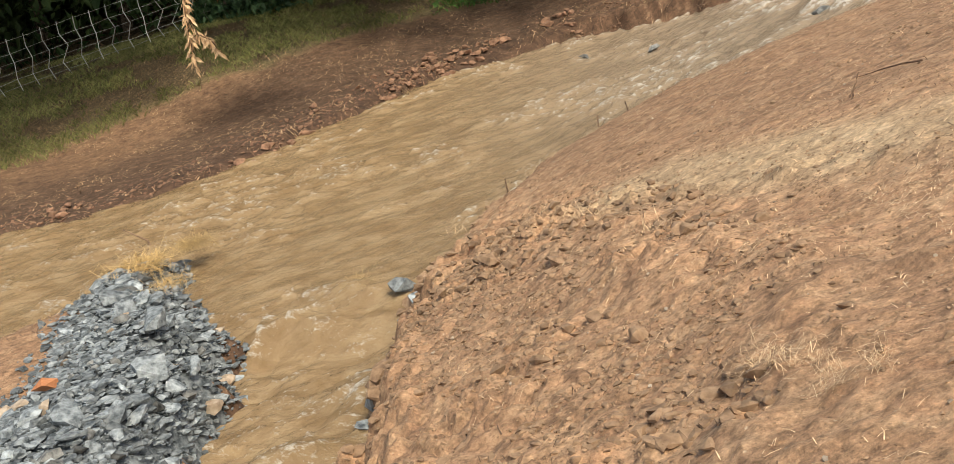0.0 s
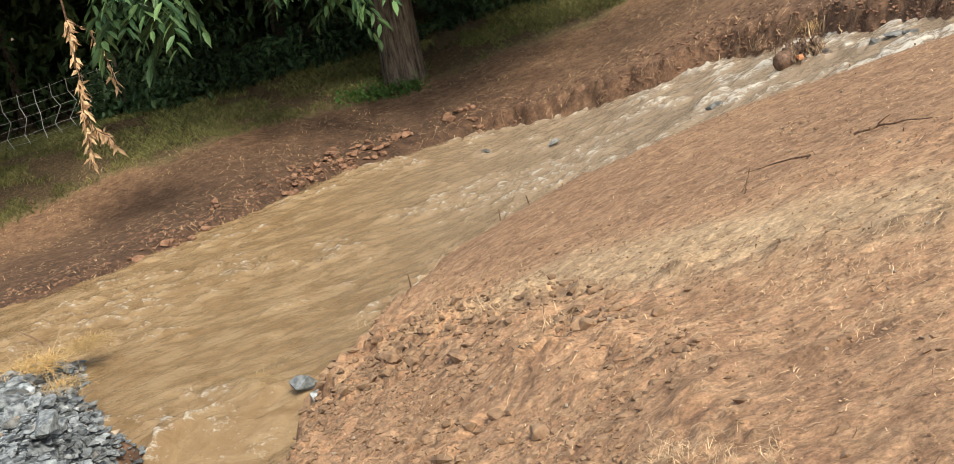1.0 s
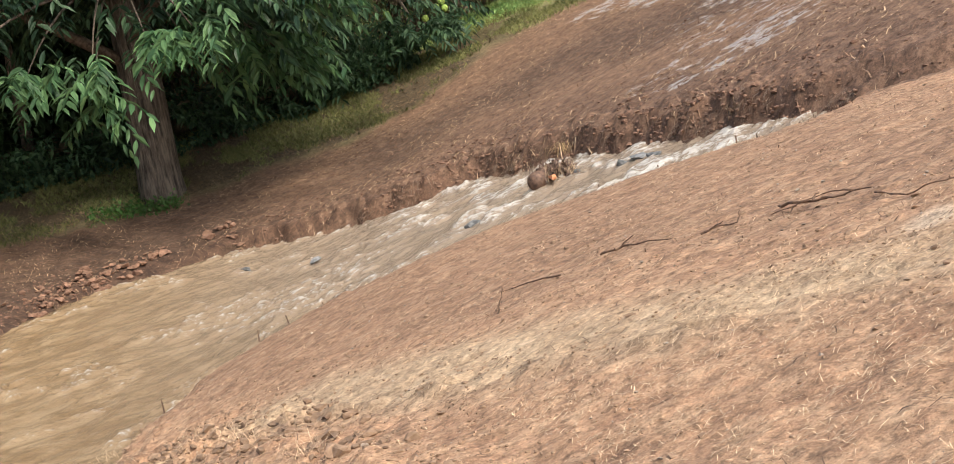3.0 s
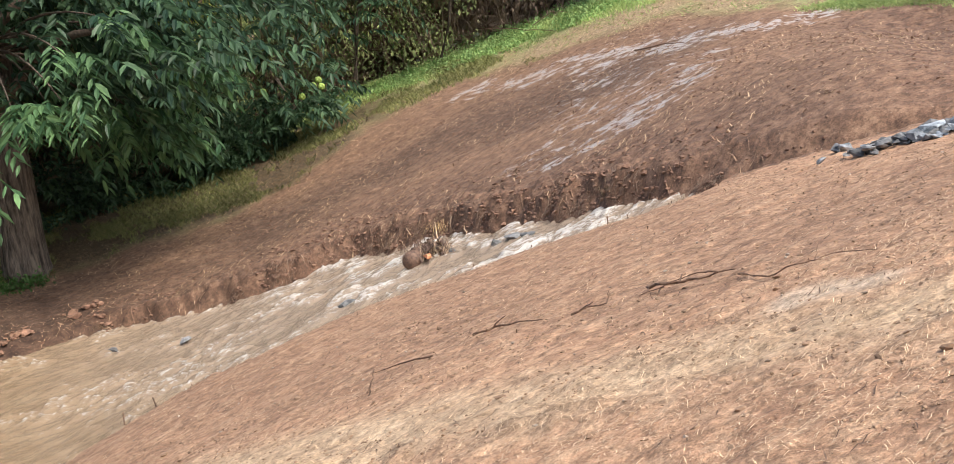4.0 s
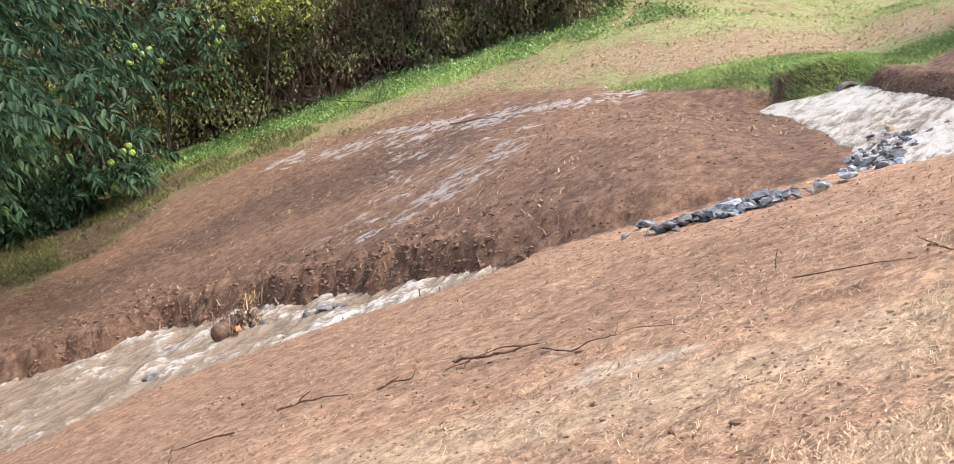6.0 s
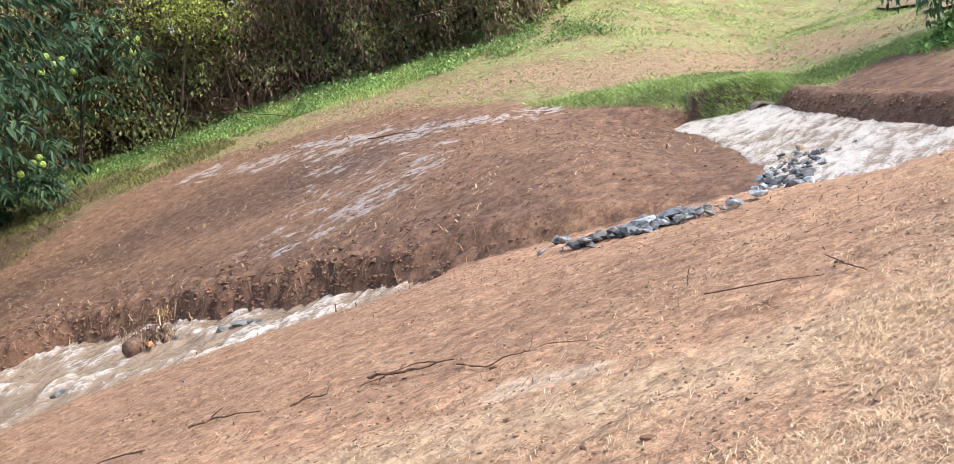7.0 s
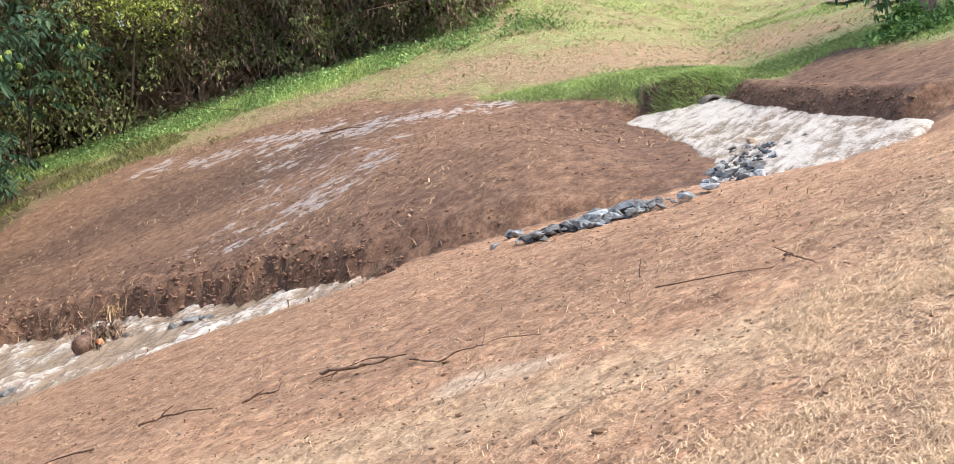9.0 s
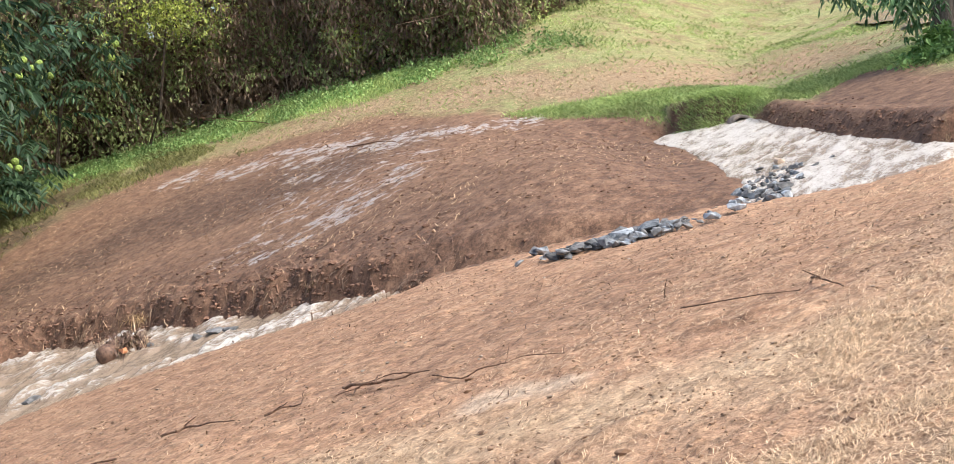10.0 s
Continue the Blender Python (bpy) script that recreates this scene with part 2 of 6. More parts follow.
def leafy(name, low, high, rough=0.45, trans=0.35, spread=0.5):
    m, N, L, B = material(name)
    geo = N.new("ShaderNodeNewGeometry")
    r = ramp(N, L, geo.outputs["Random Per Island"], [(0.0, low), (1.0, high)])
    n = noise_node(N, L, 0.7, 3, 0.5, geo.outputs["Position"])
    mr = N.new("ShaderNodeMapRange")
    mr.inputs["From Min"].default_value, mr.inputs["From Max"].default_value = 0.3, 0.7
    mr.inputs["To Min"].default_value, mr.inputs["To Max"].default_value = 1 - spread, 1 + spread
    L.new(n.outputs["Fac"], mr.inputs["Value"])
    hsv = N.new("ShaderNodeHueSaturation")
    L.new(mr.outputs["Result"], hsv.inputs["Value"])
    L.new(r.outputs["Color"], hsv.inputs["Color"])
    L.new(hsv.outputs["Color"], B.inputs["Base Color"])
    B.inputs["Roughness"].default_value = rough
    B.inputs["Specular IOR Level"].default_value = 0.25
    t = N.new("ShaderNodeBsdfTranslucent")
    L.new(hsv.outputs["Color"], t.inputs["Color"])
    mx = N.new("ShaderNodeMixShader")
    mx.inputs[0].default_value = trans
    L.new(B.outputs[0], mx.inputs[1])
    L.new(t.outputs[0], mx.inputs[2])
    L.new(mx.outputs[0], N["Material Output"].inputs["Surface"])
    return m


def ground_material():
    m, N, L, B = material("soil")
    pos = N.new("ShaderNodeNewGeometry").outputs["Position"]
    zone = N.new("ShaderNodeAttribute")
    zone.attribute_name = "zone"      # r: sandy, g: grass, b: wet film, painted pale for its sky sheen
    zone2 = N.new("ShaderNodeAttribute")
    zone2.attribute_name = "zone2"    # r: damp litter with tree shade painted in, g: dry straw soil, b: fresh red cut
    zone3 = N.new("ShaderNodeAttribute")
    zone3.attribute_name = "zone3"    # r: soaked soil by the water, g: damp soil with tree shade painted in
    s1, s2, s3 = N.new("ShaderNodeSeparateColor"), N.new("ShaderNodeSeparateColor"), N.new("ShaderNodeSeparateColor")
    L.new(zone3.outputs["Color"], s3.inputs["Color"])
    L.new(zone.outputs["Color"], s1.inputs["Color"])
    L.new(zone2.outputs["Color"], s2.inputs["Color"])
    big = noise_node(N, L, 0.9, 5, 0.6, pos)
    mid = noise_node(N, L, 5.0, 6, 0.65, pos)
    fine = noise_node(N, L, 60.0, 5, 0.7, pos)
    grit = N.new("ShaderNodeTexVoronoi")
    grit.inputs["Scale"].default_value = 22.0
    L.new(pos, grit.inputs["Vector"])
    soil = ramp(N, L, mid.outputs["Fac"], [(0.30, (0.265, 0.138, 0.078)), (0.5, (0.405, 0.238, 0.137)), (0.70, (0.525, 0.345, 0.210))]).outputs["Color"]
    soil = mix(N, L, mix(N, L, 1.0, big.outputs["Fac"], (0.55, 0.55, 0.55), "MULTIPLY"), soil, (0.42, 0.246, 0.150))
    sand = ramp(N, L, mid.outputs["Fac"], [(0.30, (0.39, 0.27, 0.165)), (0.5, (0.48, 0.345, 0.215)), (0.70, (0.56, 0.42, 0.275))]).outputs["Color"]
    red = ramp(N, L, mid.outputs["Fac"], [(0.30, (0.075, 0.039, 0.024)), (0.5, (0.153, 0.084, 0.051)), (0.70, (0.25, 0.147, 0.092))]).outputs["Color"]
    col = mix(N, L, s2.outputs["Blue"], soil, red)
    col = mix(N, L, s1.outputs["Red"], col, sand)
    straw = ramp(N, L, fine.outputs["Fac"], [(0.38, (0.22, 0.135, 0.08)), (0.5, (0.34, 0.225, 0.14)), (0.62, (0.47, 0.345, 0.22))]).outputs["Color"]
    col = mix(N, L, s2.outputs["Green"], col, straw)
    litter = ramp(N, L, fine.outputs["Fac"], [(0.38, (0.045, 0.030, 0.018)), (0.5, (0.10, 0.07, 0.038)), (0.62, (0.20, 0.14, 0.07))]).outputs["Color"]
    col = mix(N, L, s2.outputs["Red"], col, litter)
    turf = ramp(N, L, fine.outputs["Fac"], [(0.38, (0.15, 0.18, 0.06)), (0.5, (0.27, 0.285, 0.11)), (0.62, (0.42, 0.40, 0.19))]).outputs["Color"]
    patchy = ramp(N, L, noise_node(N, L, 1.6, 6, 0.7, pos).outputs["Fac"], [(0.36, (0.25, 0.25, 0.25)), (0.56, (1, 1, 1))]).outputs["Color"]
    col = mix(N, L, mix(N, L, 1.0, patchy, s1.outputs["Green"], "MULTIPLY"), col, turf)
    col = mix(N, L, s3.outputs["Red"], col, mix(N, L, 1.0, col, (0.92, 0.86, 0.82), "MULTIPLY"))
    col = mix(N, L, s3.outputs["Green"], col, mix(N, L, 1.0, col, (0.55, 0.55, 0.57), "MULTIPLY"))
    col = mix(N, L, mix(N, L, 1.0, s3.outputs["Blue"], (0.6, 0.6, 0.6), "MULTIPLY"), col, (0.58, 0.47, 0.35))
    speck = ramp(N, L, grit.outputs["Distance"], [(0.08, (1, 1, 1)), (0.20, (0, 0, 0))]).outputs["Color"]
    pick = ramp(N, L, grit.outputs["Color"], [(0.72, (0, 0, 0)), (0.80, (0.8, 0.8, 0.8))]).outputs["Color"]
    dots = mix(N, L, 1.0, speck, pick, "MULTIPLY")
    col = mix(N, L, dots, col, (0.52, 0.40, 0.28))
    crumb = mix(N, L, 1.0, ramp(N, L, fine.outputs["Fac"], [(0.32, (0.55, 0.53, 0.51)), (0.44, (0.92, 0.92, 0.92)), (0.56, (1.05, 1.05, 1.05)), (0.68, (1.4, 1.38, 1.35))]).outputs["Color"], col, "MULTIPLY")
    mottle = ramp(N, L, noise_node(N, L, 19.0, 6, 0.7, pos).outputs["Fac"], [(0.34, (0.55, 0.53, 0.51)), (0.5, (1, 1, 1)), (0.66, (1.28, 1.28, 1.28))]).outputs["Color"]
    crumb = mix(N, L, 1.0, mottle, crumb, "MULTIPLY")
    blotch = ramp(N, L, noise_node(N, L, 7.0, 7, 0.75, pos, 0.4).outputs["Fac"], [(0.36, (0.70, 0.68, 0.66)), (0.5, (1, 1, 1)), (0.64, (1.18, 1.18, 1.18))]).outputs["Color"]
    crumb = mix(N, L, 1.0, blotch, crumb, "MULTIPLY")
    flow = N.new("ShaderNodeMapping")
    flow.vector_type = "TEXTURE"
    flow.inputs["Rotation"].default_value = (0, 0, -0.6)
    flow.inputs["Scale"].default_value = (1.2, 0.9, 1.0)
    L.new(pos, flow.inputs["Vector"])
    holes = noise_node(N, L, 3.3, 10, 0.72, flow.outputs["Vector"], 0.5)
    wet = N.new("ShaderNodeMath")
    wet.operation = "MULTIPLY_ADD"
    wet.inputs[1].default_value = 2.8
    L.new(holes.outputs["Fac"], wet.inputs[0])
    L.new(s1.outputs["Blue"], wet.inputs[2])
    shine = N.new("ShaderNodeMapRange")
    shine.inputs["From Min"].default_value, shine.inputs["From Max"].default_value = 2.26, 2.54
    L.new(wet.outputs[0], shine.inputs["Value"])
    filmy = shine.outputs["Result"]
    # The film's base colour is whitened to hold the reflected sky.
    wet_sheen = mix(N, L, filmy, crumb, mix(N, L, 0.25, (0.66, 0.62, 0.60), crumb))
    L.new(wet_sheen, B.inputs["Base Color"])
    rg = N.new("ShaderNodeMapRange")
    rg.inputs["To Min"].default_value, rg.inputs["To Max"].default_value = 0.92, 0.16
    L.new(filmy, rg.inputs["Value"])
    L.new(rg.outputs["Result"], B.inputs["Roughness"])
    lumps = noise_node(N, L, 17.0, 4, 0.6, pos)
    grain = N.new("ShaderNodeTexVoronoi")
    grain.inputs["Scale"].default_value = 75.0
    L.new(pos, grain.inputs["Vector"])
    h = mix(N, L, 0.35, mix(N, L, 0.5, lumps.outputs["Fac"], mid.outputs["Fac"]), mix(N, L, 0.25, fine.outputs["Fac"], grain.outputs["Distance"]))
    bump(N, L, B, h, 0.9, 0.03)
    return m


def water_material():
    m, N, L, B = material("muddy_water")
    pos = N.new("ShaderNodeNewGeometry").outputs["Position"]
    att = N.new("ShaderNodeAttribute")
    att.attribute_name = "foam"
    sep = N.new("ShaderNodeSeparateColor")
    L.new(att.outputs["Color"], sep.inputs["Color"])
    mapping = N.new("ShaderNodeMapping")
    mapping.inputs["Rotation"].default_value = (0, 0, 0.5)
    mapping.inputs["Scale"].default_value = (1.0, 1.5, 1.0)
    L.new(pos, mapping.inputs["Vector"])
    n1 = noise_node(N, L, 2.2, 5, 0.6, mapping.outputs["Vector"], 0.8)
    n2 = noise_node(N, L, 8.0, 7, 0.72, mapping.outputs["Vector"], 0.6)
    n3 = noise_node(N, L, 26.0, 5, 0.7, mapping.outputs["Vector"], 0.3)
    n4 = noise_node(N, L, 55.0, 3, 0.6, mapping.outputs["Vector"], 0.5)
    mud = ramp(N, L, n1.outputs["Fac"], [(0.35, (0.265, 0.172, 0.092)), (0.5, (0.325, 0.219, 0.124)), (0.65, (0.41, 0.289, 0.172))]).outputs["Color"]
    grey = mix(N, L, sep.outputs["Green"], mud, (0.35, 0.262, 0.188))
    sum1 = N.new("ShaderNodeMath")
    sum1.operation = "MULTIPLY_ADD"
    sum1.inputs[1].default_value = 1.1
    L.new(mix(N, L, sep.outputs["Blue"], n2.outputs["Fac"], mix(N, L, 0.5, n3.outputs["Fac"], n4.outputs["Fac"])), sum1.inputs[0])
    L.new(sep.outputs["Red"], sum1.inputs[2])
    thr = N.new("ShaderNodeMath")
    thr.operation = "MULTIPLY_ADD"
    thr.inputs[1].default_value = 0.7
    L.new(n3.outputs["Fac"], thr.inputs[0])
    L.new(sum1.outputs[0], thr.inputs[2])
    shift = N.new("ShaderNodeMapRange")
    shift.inputs["From Min"].default_value, shift.inputs["From Max"].default_value = 1.07, 1.40
    L.new(thr.outputs[0], shift.inputs["Value"])
    foam = ramp(N, L, shift.outputs["Result"], [(0.0, (0, 0, 0)), (1.0, (0.85, 0.85, 0.85))]).outputs["Color"]
    L.new(mix(N, L, foam, grey, (0.76, 0.72, 0.66)), B.inputs["Base Color"])
    rr = N.new("ShaderNodeMapRange")
    rr.inputs["To Min"].default_value, rr.inputs["To Max"].default_value = 0.10, 0.6
    L.new(foam, rr.inputs["Value"])
    L.new(rr.outputs["Result"], B.inputs["Roughness"])
    B.inputs["IOR"].default_value = 1.33
    rolling = mix(N, L, sep.outputs["Blue"], mix(N, L, 0.4, n2.outputs["Fac"], n1.outputs["Fac"]), mix(N, L, 0.25, (0.5, 0.5, 0.5), n2.outputs["Fac"]))
    bump(N, L, B, mix(N, L, 0.25, rolling, mix(N, L, 0.3, n3.outputs["Fac"], n4.outputs["Fac"])), 1.0, 0.09)
    return m


SOIL, WATER = ground_material(), water_material()
BARK = plain("bark", (0.032, 0.024, 0.019), (0.21, 0.165, 0.13), 14, 0.9, 1.0, 0.08)
furrow = BARK.node_tree.nodes.new("ShaderNodeMapping")
furrow.inputs["Scale"].default_value = (1.0, 1.0, 0.16)
for n in [n for n in BARK.node_tree.nodes if n.type == "TEX_NOISE"]:
    BARK.node_tree.links.new(n.inputs["Vector"].links[0].from_socket, furrow.inputs["Vector"])
    BARK.node_tree.links.new(furrow.outputs["Vector"], n.inputs["Vector"])
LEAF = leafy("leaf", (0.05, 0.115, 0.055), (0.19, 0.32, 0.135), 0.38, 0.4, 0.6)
# The tree's leaf again, darkened: the crown's inner shade is in the colour.
CROWN_SHADE_LEAF = leafy("crown_shade_leaf", (0.022, 0.052, 0.030), (0.085, 0.145, 0.072), 0.42, 0.35, 0.6)
HEDGE = leafy("hedge_leaf", (0.13, 0.17, 0.065), (0.46, 0.50, 0.21), 0.55, 0.4, 0.5)


# ---- building helpers ----
def part(name, bm, mat, parent=None, label="", smooth_faces=False):
    me = bpy.data.meshes.new(name)
    bm.to_mesh(me)
    bm.free()
    me.materials.append(mat)
    if smooth_faces:
        me.polygons.foreach_set("use_smooth", [True] * len(me.polygons))
    ob = new(name, me)
    if parent is not None:
        ob.parent = parent
    return tagged(ob, label)


def raw(name, verts, faces, mat, parent=None, smooth_faces=False):
    me = bpy.data.meshes.new(name)
    me.from_pydata(verts, [], faces)
    me.materials.append(mat)
    if smooth_faces:
        me.polygons.foreach_set("use_smooth", [True] * len(me.polygons))
    ob = new(name, me)
    if parent is not None:
        ob.parent = parent
    return ob


def thing(name, at, label, category, group="", rz=0.0):
    ob = new(name)
    ob.matrix_basis = pose(*at, 0, 0, rz)
    return tagged(ob, label, category, group)


def grid_mesh(name, X, Y, Z, mat, keep=None):
    ny, nx = X.shape
    me = bpy.data.meshes.new(name)
    co = np.stack([X, Y, Z], -1).reshape(-1, 3)
    i = np.arange(ny * nx).reshape(ny, nx)
    q = np.stack([i[:-1, :-1], i[:-1, 1:], i[1:, 1:], i[1:, :-1]], -1).reshape(-1, 4)
    if keep is not None:
        k = keep[:-1, :-1] & keep[:-1, 1:] & keep[1:, 1:] & keep[1:, :-1]
        q = q[k.reshape(-1)]
        used = np.zeros(len(co), bool)
        used[q.reshape(-1)] = True
        index = np.cumsum(used) - 1
        co, q = co[used], index[q]
    else:
        used = np.ones(len(co), bool)
    me.vertices.add(len(co))
    me.vertices.foreach_set("co", co.astype(np.float32).ravel())
    me.loops.add(q.size)
    me.loops.foreach_set("vertex_index", q.astype(np.int32).ravel())
    me.polygons.add(len(q))
    me.polygons.foreach_set("loop_start", np.arange(0, q.size, 4, dtype=np.int32))
    me.update(calc_edges=True)
    me.validate()
    me.polygons.foreach_set("use_smooth", np.ones(len(me.polygons), bool))
    me.materials.append(mat)
    return new(name, me), used


def paint(ob, name, r, g, b):
    att = ob.data.color_attributes.new(name, "FLOAT_COLOR", "POINT")
    att.data.foreach_set("color", np.stack([r, g, b, np.ones_like(r)], -1).astype(np.float32).ravel())


def spaced(lo, hi, step, outer, grow=1.12):
    mid = list(np.arange(lo, hi, step))
    left, right, d = [], [], step
    p, q = lo, mid[-1]
    while p > -outer or q < outer:
        d = min(d * grow, 40)
        p, q = p - d, q + d
        left.append(p)
        right.append(q)
    return np.array(left[::-1] + mid + right)


# ---- ground ----
GRASS_EDGE = [(-40, 21.0), (-14, 21.0), (-7, 22.0), (-4.5, 23.2), (-1.4, 24.1), (1.6, 25.0), (5.0, 25.5), (7.4, 25.2), (9.5, 27.0), (11.7, 26.2), (13.2, 23.8), (14.5, 21.0), (14.6, 17.5), (14.7, 15.6), (14.9, 14.3), (14.6, 13.4), (14.6, 12.1), (15.0, 11.6), (15.3, 11.6), (16.6, 11.6), (15.2, 8.6), (20, 5), (90, -5), (90, 150), (-60, 150)]
DRY_PATCH = [(11.0, 27.0), (14.0, 26.6), (16.4, 24.0), (18.0, 21.2), (19.5, 19.8), (21.6, 19.6), (22.6, 18.4), (22.0, 15.0), (20.4, 12.6), (18.6, 12.2), (18.2, 13.8), (17.4, 15.2), (16.2, 16.2), (15.6, 17.6), (14.8, 19.4), (14.2, 21.5), (12.6, 24.0), (9.0, 26.5)]
SAND_LINE = [(0.5, 9.6), (1.1, 9.0), (1.75, 7.6), (2.35, 6.4), (2.85, 5.5), (3.45, 4.6), (3.9, 3.9), (4.4, 3.3)]
FILM = [(14.54, 17.36, 0.8), (14.17, 17.78, 0.9), (13.76, 18.34, 0.9), (13.3, 19.04, 1.1), (13.06, 19.91, 1.2), (12.89, 20.95, 1.3), (12.68, 22.0, 1.3), (12.32, 22.88, 1.2), (12.02, 23.92, 1.0), (11.52, 24.93, 0.8), (12.42, 17.44, 0.7), (11.12, 16.07, 0.8), (10.45, 15.45, 1.0), (10.15, 15.56, 1.1), (9.81, 15.22, 0.6), (9.39, 15.37, 0.7), (9.01, 15.25, 0.6), (8.62, 15.45, 0.6), (8.4, 15.69, 0.5)]    # x, y, radius of each wet patch
# Line of wet soil and painted tree shade on the far bank.
DAMP_SHADE = [(6.0, 22.8), (8.0, 23.0), (9.6, 22.6), (11.0, 20.6), (12.4, 19.6)]
STRAW_EDGE = ([2.6, 3.3, 4.1, 4.8, 5.5, 6.4, 7.6, 9.0], [2.4, 2.85, 3.25, 3.5, 3.75, 4.0, 4.35, 4.6])


def build_ground():
    xs, ys = spaced(-6.5, 15.5, 0.05, 320), spaced(2.6, 24.5, 0.05, 320)
    xs = np.concatenate([xs[xs < -0.9], np.arange(-0.9, 5.6, 0.024), xs[xs > 5.6]])
    ys = np.concatenate([ys[ys < 2.6], np.arange(2.6, 10.0, 0.024), ys[ys > 10.0]])
    X, Y = np.meshgrid(xs, ys)
    Z = land(X, Y)
    ob, _ = grid_mesh("ground", X, Y, Z, SOIL)
    tagged(ob, "red-brown eroded earth with sandy wash, turf and litter", "ground", kind="structure")
    x, y = X.ravel(), Y.ravel()
    side, d = inside(x, y, NEAR_LAND), stream_d(x, y)
    wob = 0.5 * fnoise(x, y, 1.4, 61)
    back = inside(x, y, GRASS_EDGE)
    grass = smooth((-back + wob) / 0.8)
    dry = smooth((-inside(x, y, DRY_PATCH) + wob * 1.6) / 1.5)
    hill = grass * smooth((x - 15) / 4) * smooth((along(x, y, [(10, 31), (13.6, 28.6), (17, 26.8), (20.6, 24.4), (26, 25)]) - 1.8 + wob) / 2.0)
    dry = np.maximum(dry, 0.3 * hill * smooth(fnoise(x, y, 4.0, 65) + 0.5))
    # Fallen litter, its floor raised so the dark colour also gives tree shade.
    litter = grass * smooth((13.5 - x + wob) / 5) * np.clip(0.6 + smooth((0.9 - back * 0.6 - np.abs(wob)) / 1.0) + 0.4 * smooth(fnoise(x, y, 1.1, 63) * 2), 0, 1)
    bare = smooth((1.1 - along(x, y, [(13.2, 14.4), (14.1, 13.9), (14.5, 13.6)]) + 0.5 * wob) / 0.5)
    turf = grass * (1 - 0.8 * dry) * (1 - litter) * (1 - bare)
    sand = 0.75 * smooth((0.85 - along(x, y, SAND_LINE) + 0.35 * wob) / 0.75) * smooth((fnoise(x * 0.85 + y * 0.5, (x * 0.5 - y * 0.85) * 0.35, 0.7, 71) + 1.1) / 0.9) * (side < 0)
    silt = smooth((0.26 - along(x, y, [(3.99, 5.03), (4.09, 4.87), (4.18, 4.6)]) + 0.2 * wob) / 0.2) * (side < 0)
    film = 0.74 * smooth((2.6 - along(x, y, [(12.8, 20.5), (11.4, 18.2), (9.8, 16.4)]) + wob) / 1.4)
    for fx, fy, fr in FILM:
        film = np.maximum(film, 0.92 * smooth((1.75 * fr - np.hypot(x - fx, y - fy) + 0.4 * wob) / (1.5 * fr)))
    # Wet far bank; the darkening also stands for shade from the trees.
    damp_shade = np.maximum(smooth((2.6 - along(x, y, DAMP_SHADE) + wob) / 2.4), smooth((4.5 - x) / 3) * smooth((4.6 - d + wob) / 2.0))
    wet_edge = smooth((0.10 - d) / 0.15)
    near = np.maximum(smooth(-side / 0.4), smooth(-inside(x, y, SPIT) / 0.3) * (y < 13.6))
    straw = np.maximum(near * 0.55 * smooth((np.interp(x, *STRAW_EDGE) - y + 0.3) / 0.9 + 0.35 * fnoise(x, y, 0.8, 91)) * (side < 0), dry * grass)
    red = (1 - near) * (0.72 + 0.28 * smooth((3.0 - d) / 2.5)) + 0.3 * smooth((0.6 - d) / 0.5) * near + 0.12 * near * smooth(fnoise(x, y, 1.3, 66) + 0.2) + 0.27 * near * smooth((((x - 0.5) * 6.3 + (y - 9.6) * 3.9) / 7.4 - 0.5) / 1.4) * smooth((8.5 - x) / 3)
    scar = np.minimum(np.minimum(along(x, y, RIDGE_B), along(x, y, RIDGE_D)), np.minimum(along(x, y, RIDGE_A), along(x, y, RIDGE_C)))
    red = red + 0.35 * smooth(-inside(x, y, SPIT) / 0.3)
    red = red + 0.5 * near * np.exp(-(scar / 0.09) ** 2)
    slump = near * smooth((2.6 - np.hypot((x - 0.2) / 0.55, (y - 6.6) / 2.2)) / 1.0) * smooth((fnoise(x, y, 0.5, 68) + 0.5) / 0.7)
    soak = (1 - near) * smooth((0.9 - 0.45 * smooth((x - 3) / 2) - np.minimum(d, np.maximum(along(x, y, DRY_BED) - 0.2, 0)) + 0.5 * wob) / 0.7) * (1 - turf)
    # Ground darker round the culvert mouth, by way of the litter channel.
    cleft = smooth((1.0 - np.hypot(x - 14.75, y - 13.3)) / 0.5)
    litter = np.maximum(litter, 0.35 * cleft)
    paint(ob, "zone3", np.clip(0.6 * soak, 0, 1), np.clip(damp_shade * (1 - near) + 0.25 * slump + 0.4 * near * smooth((1.5 - d + wob) / 1.4) * smooth((x - 2) / 1.5) * smooth((8 - x) / 2), 0, 1), silt)
    paint(ob, "zone", sand, turf, np.maximum(film, wet_edge * 0.4))
    paint(ob, "zone2", litter, straw * (1 - sand * 0.5), np.clip(red, 0, 1))
    return ob


GROUND = build_ground()


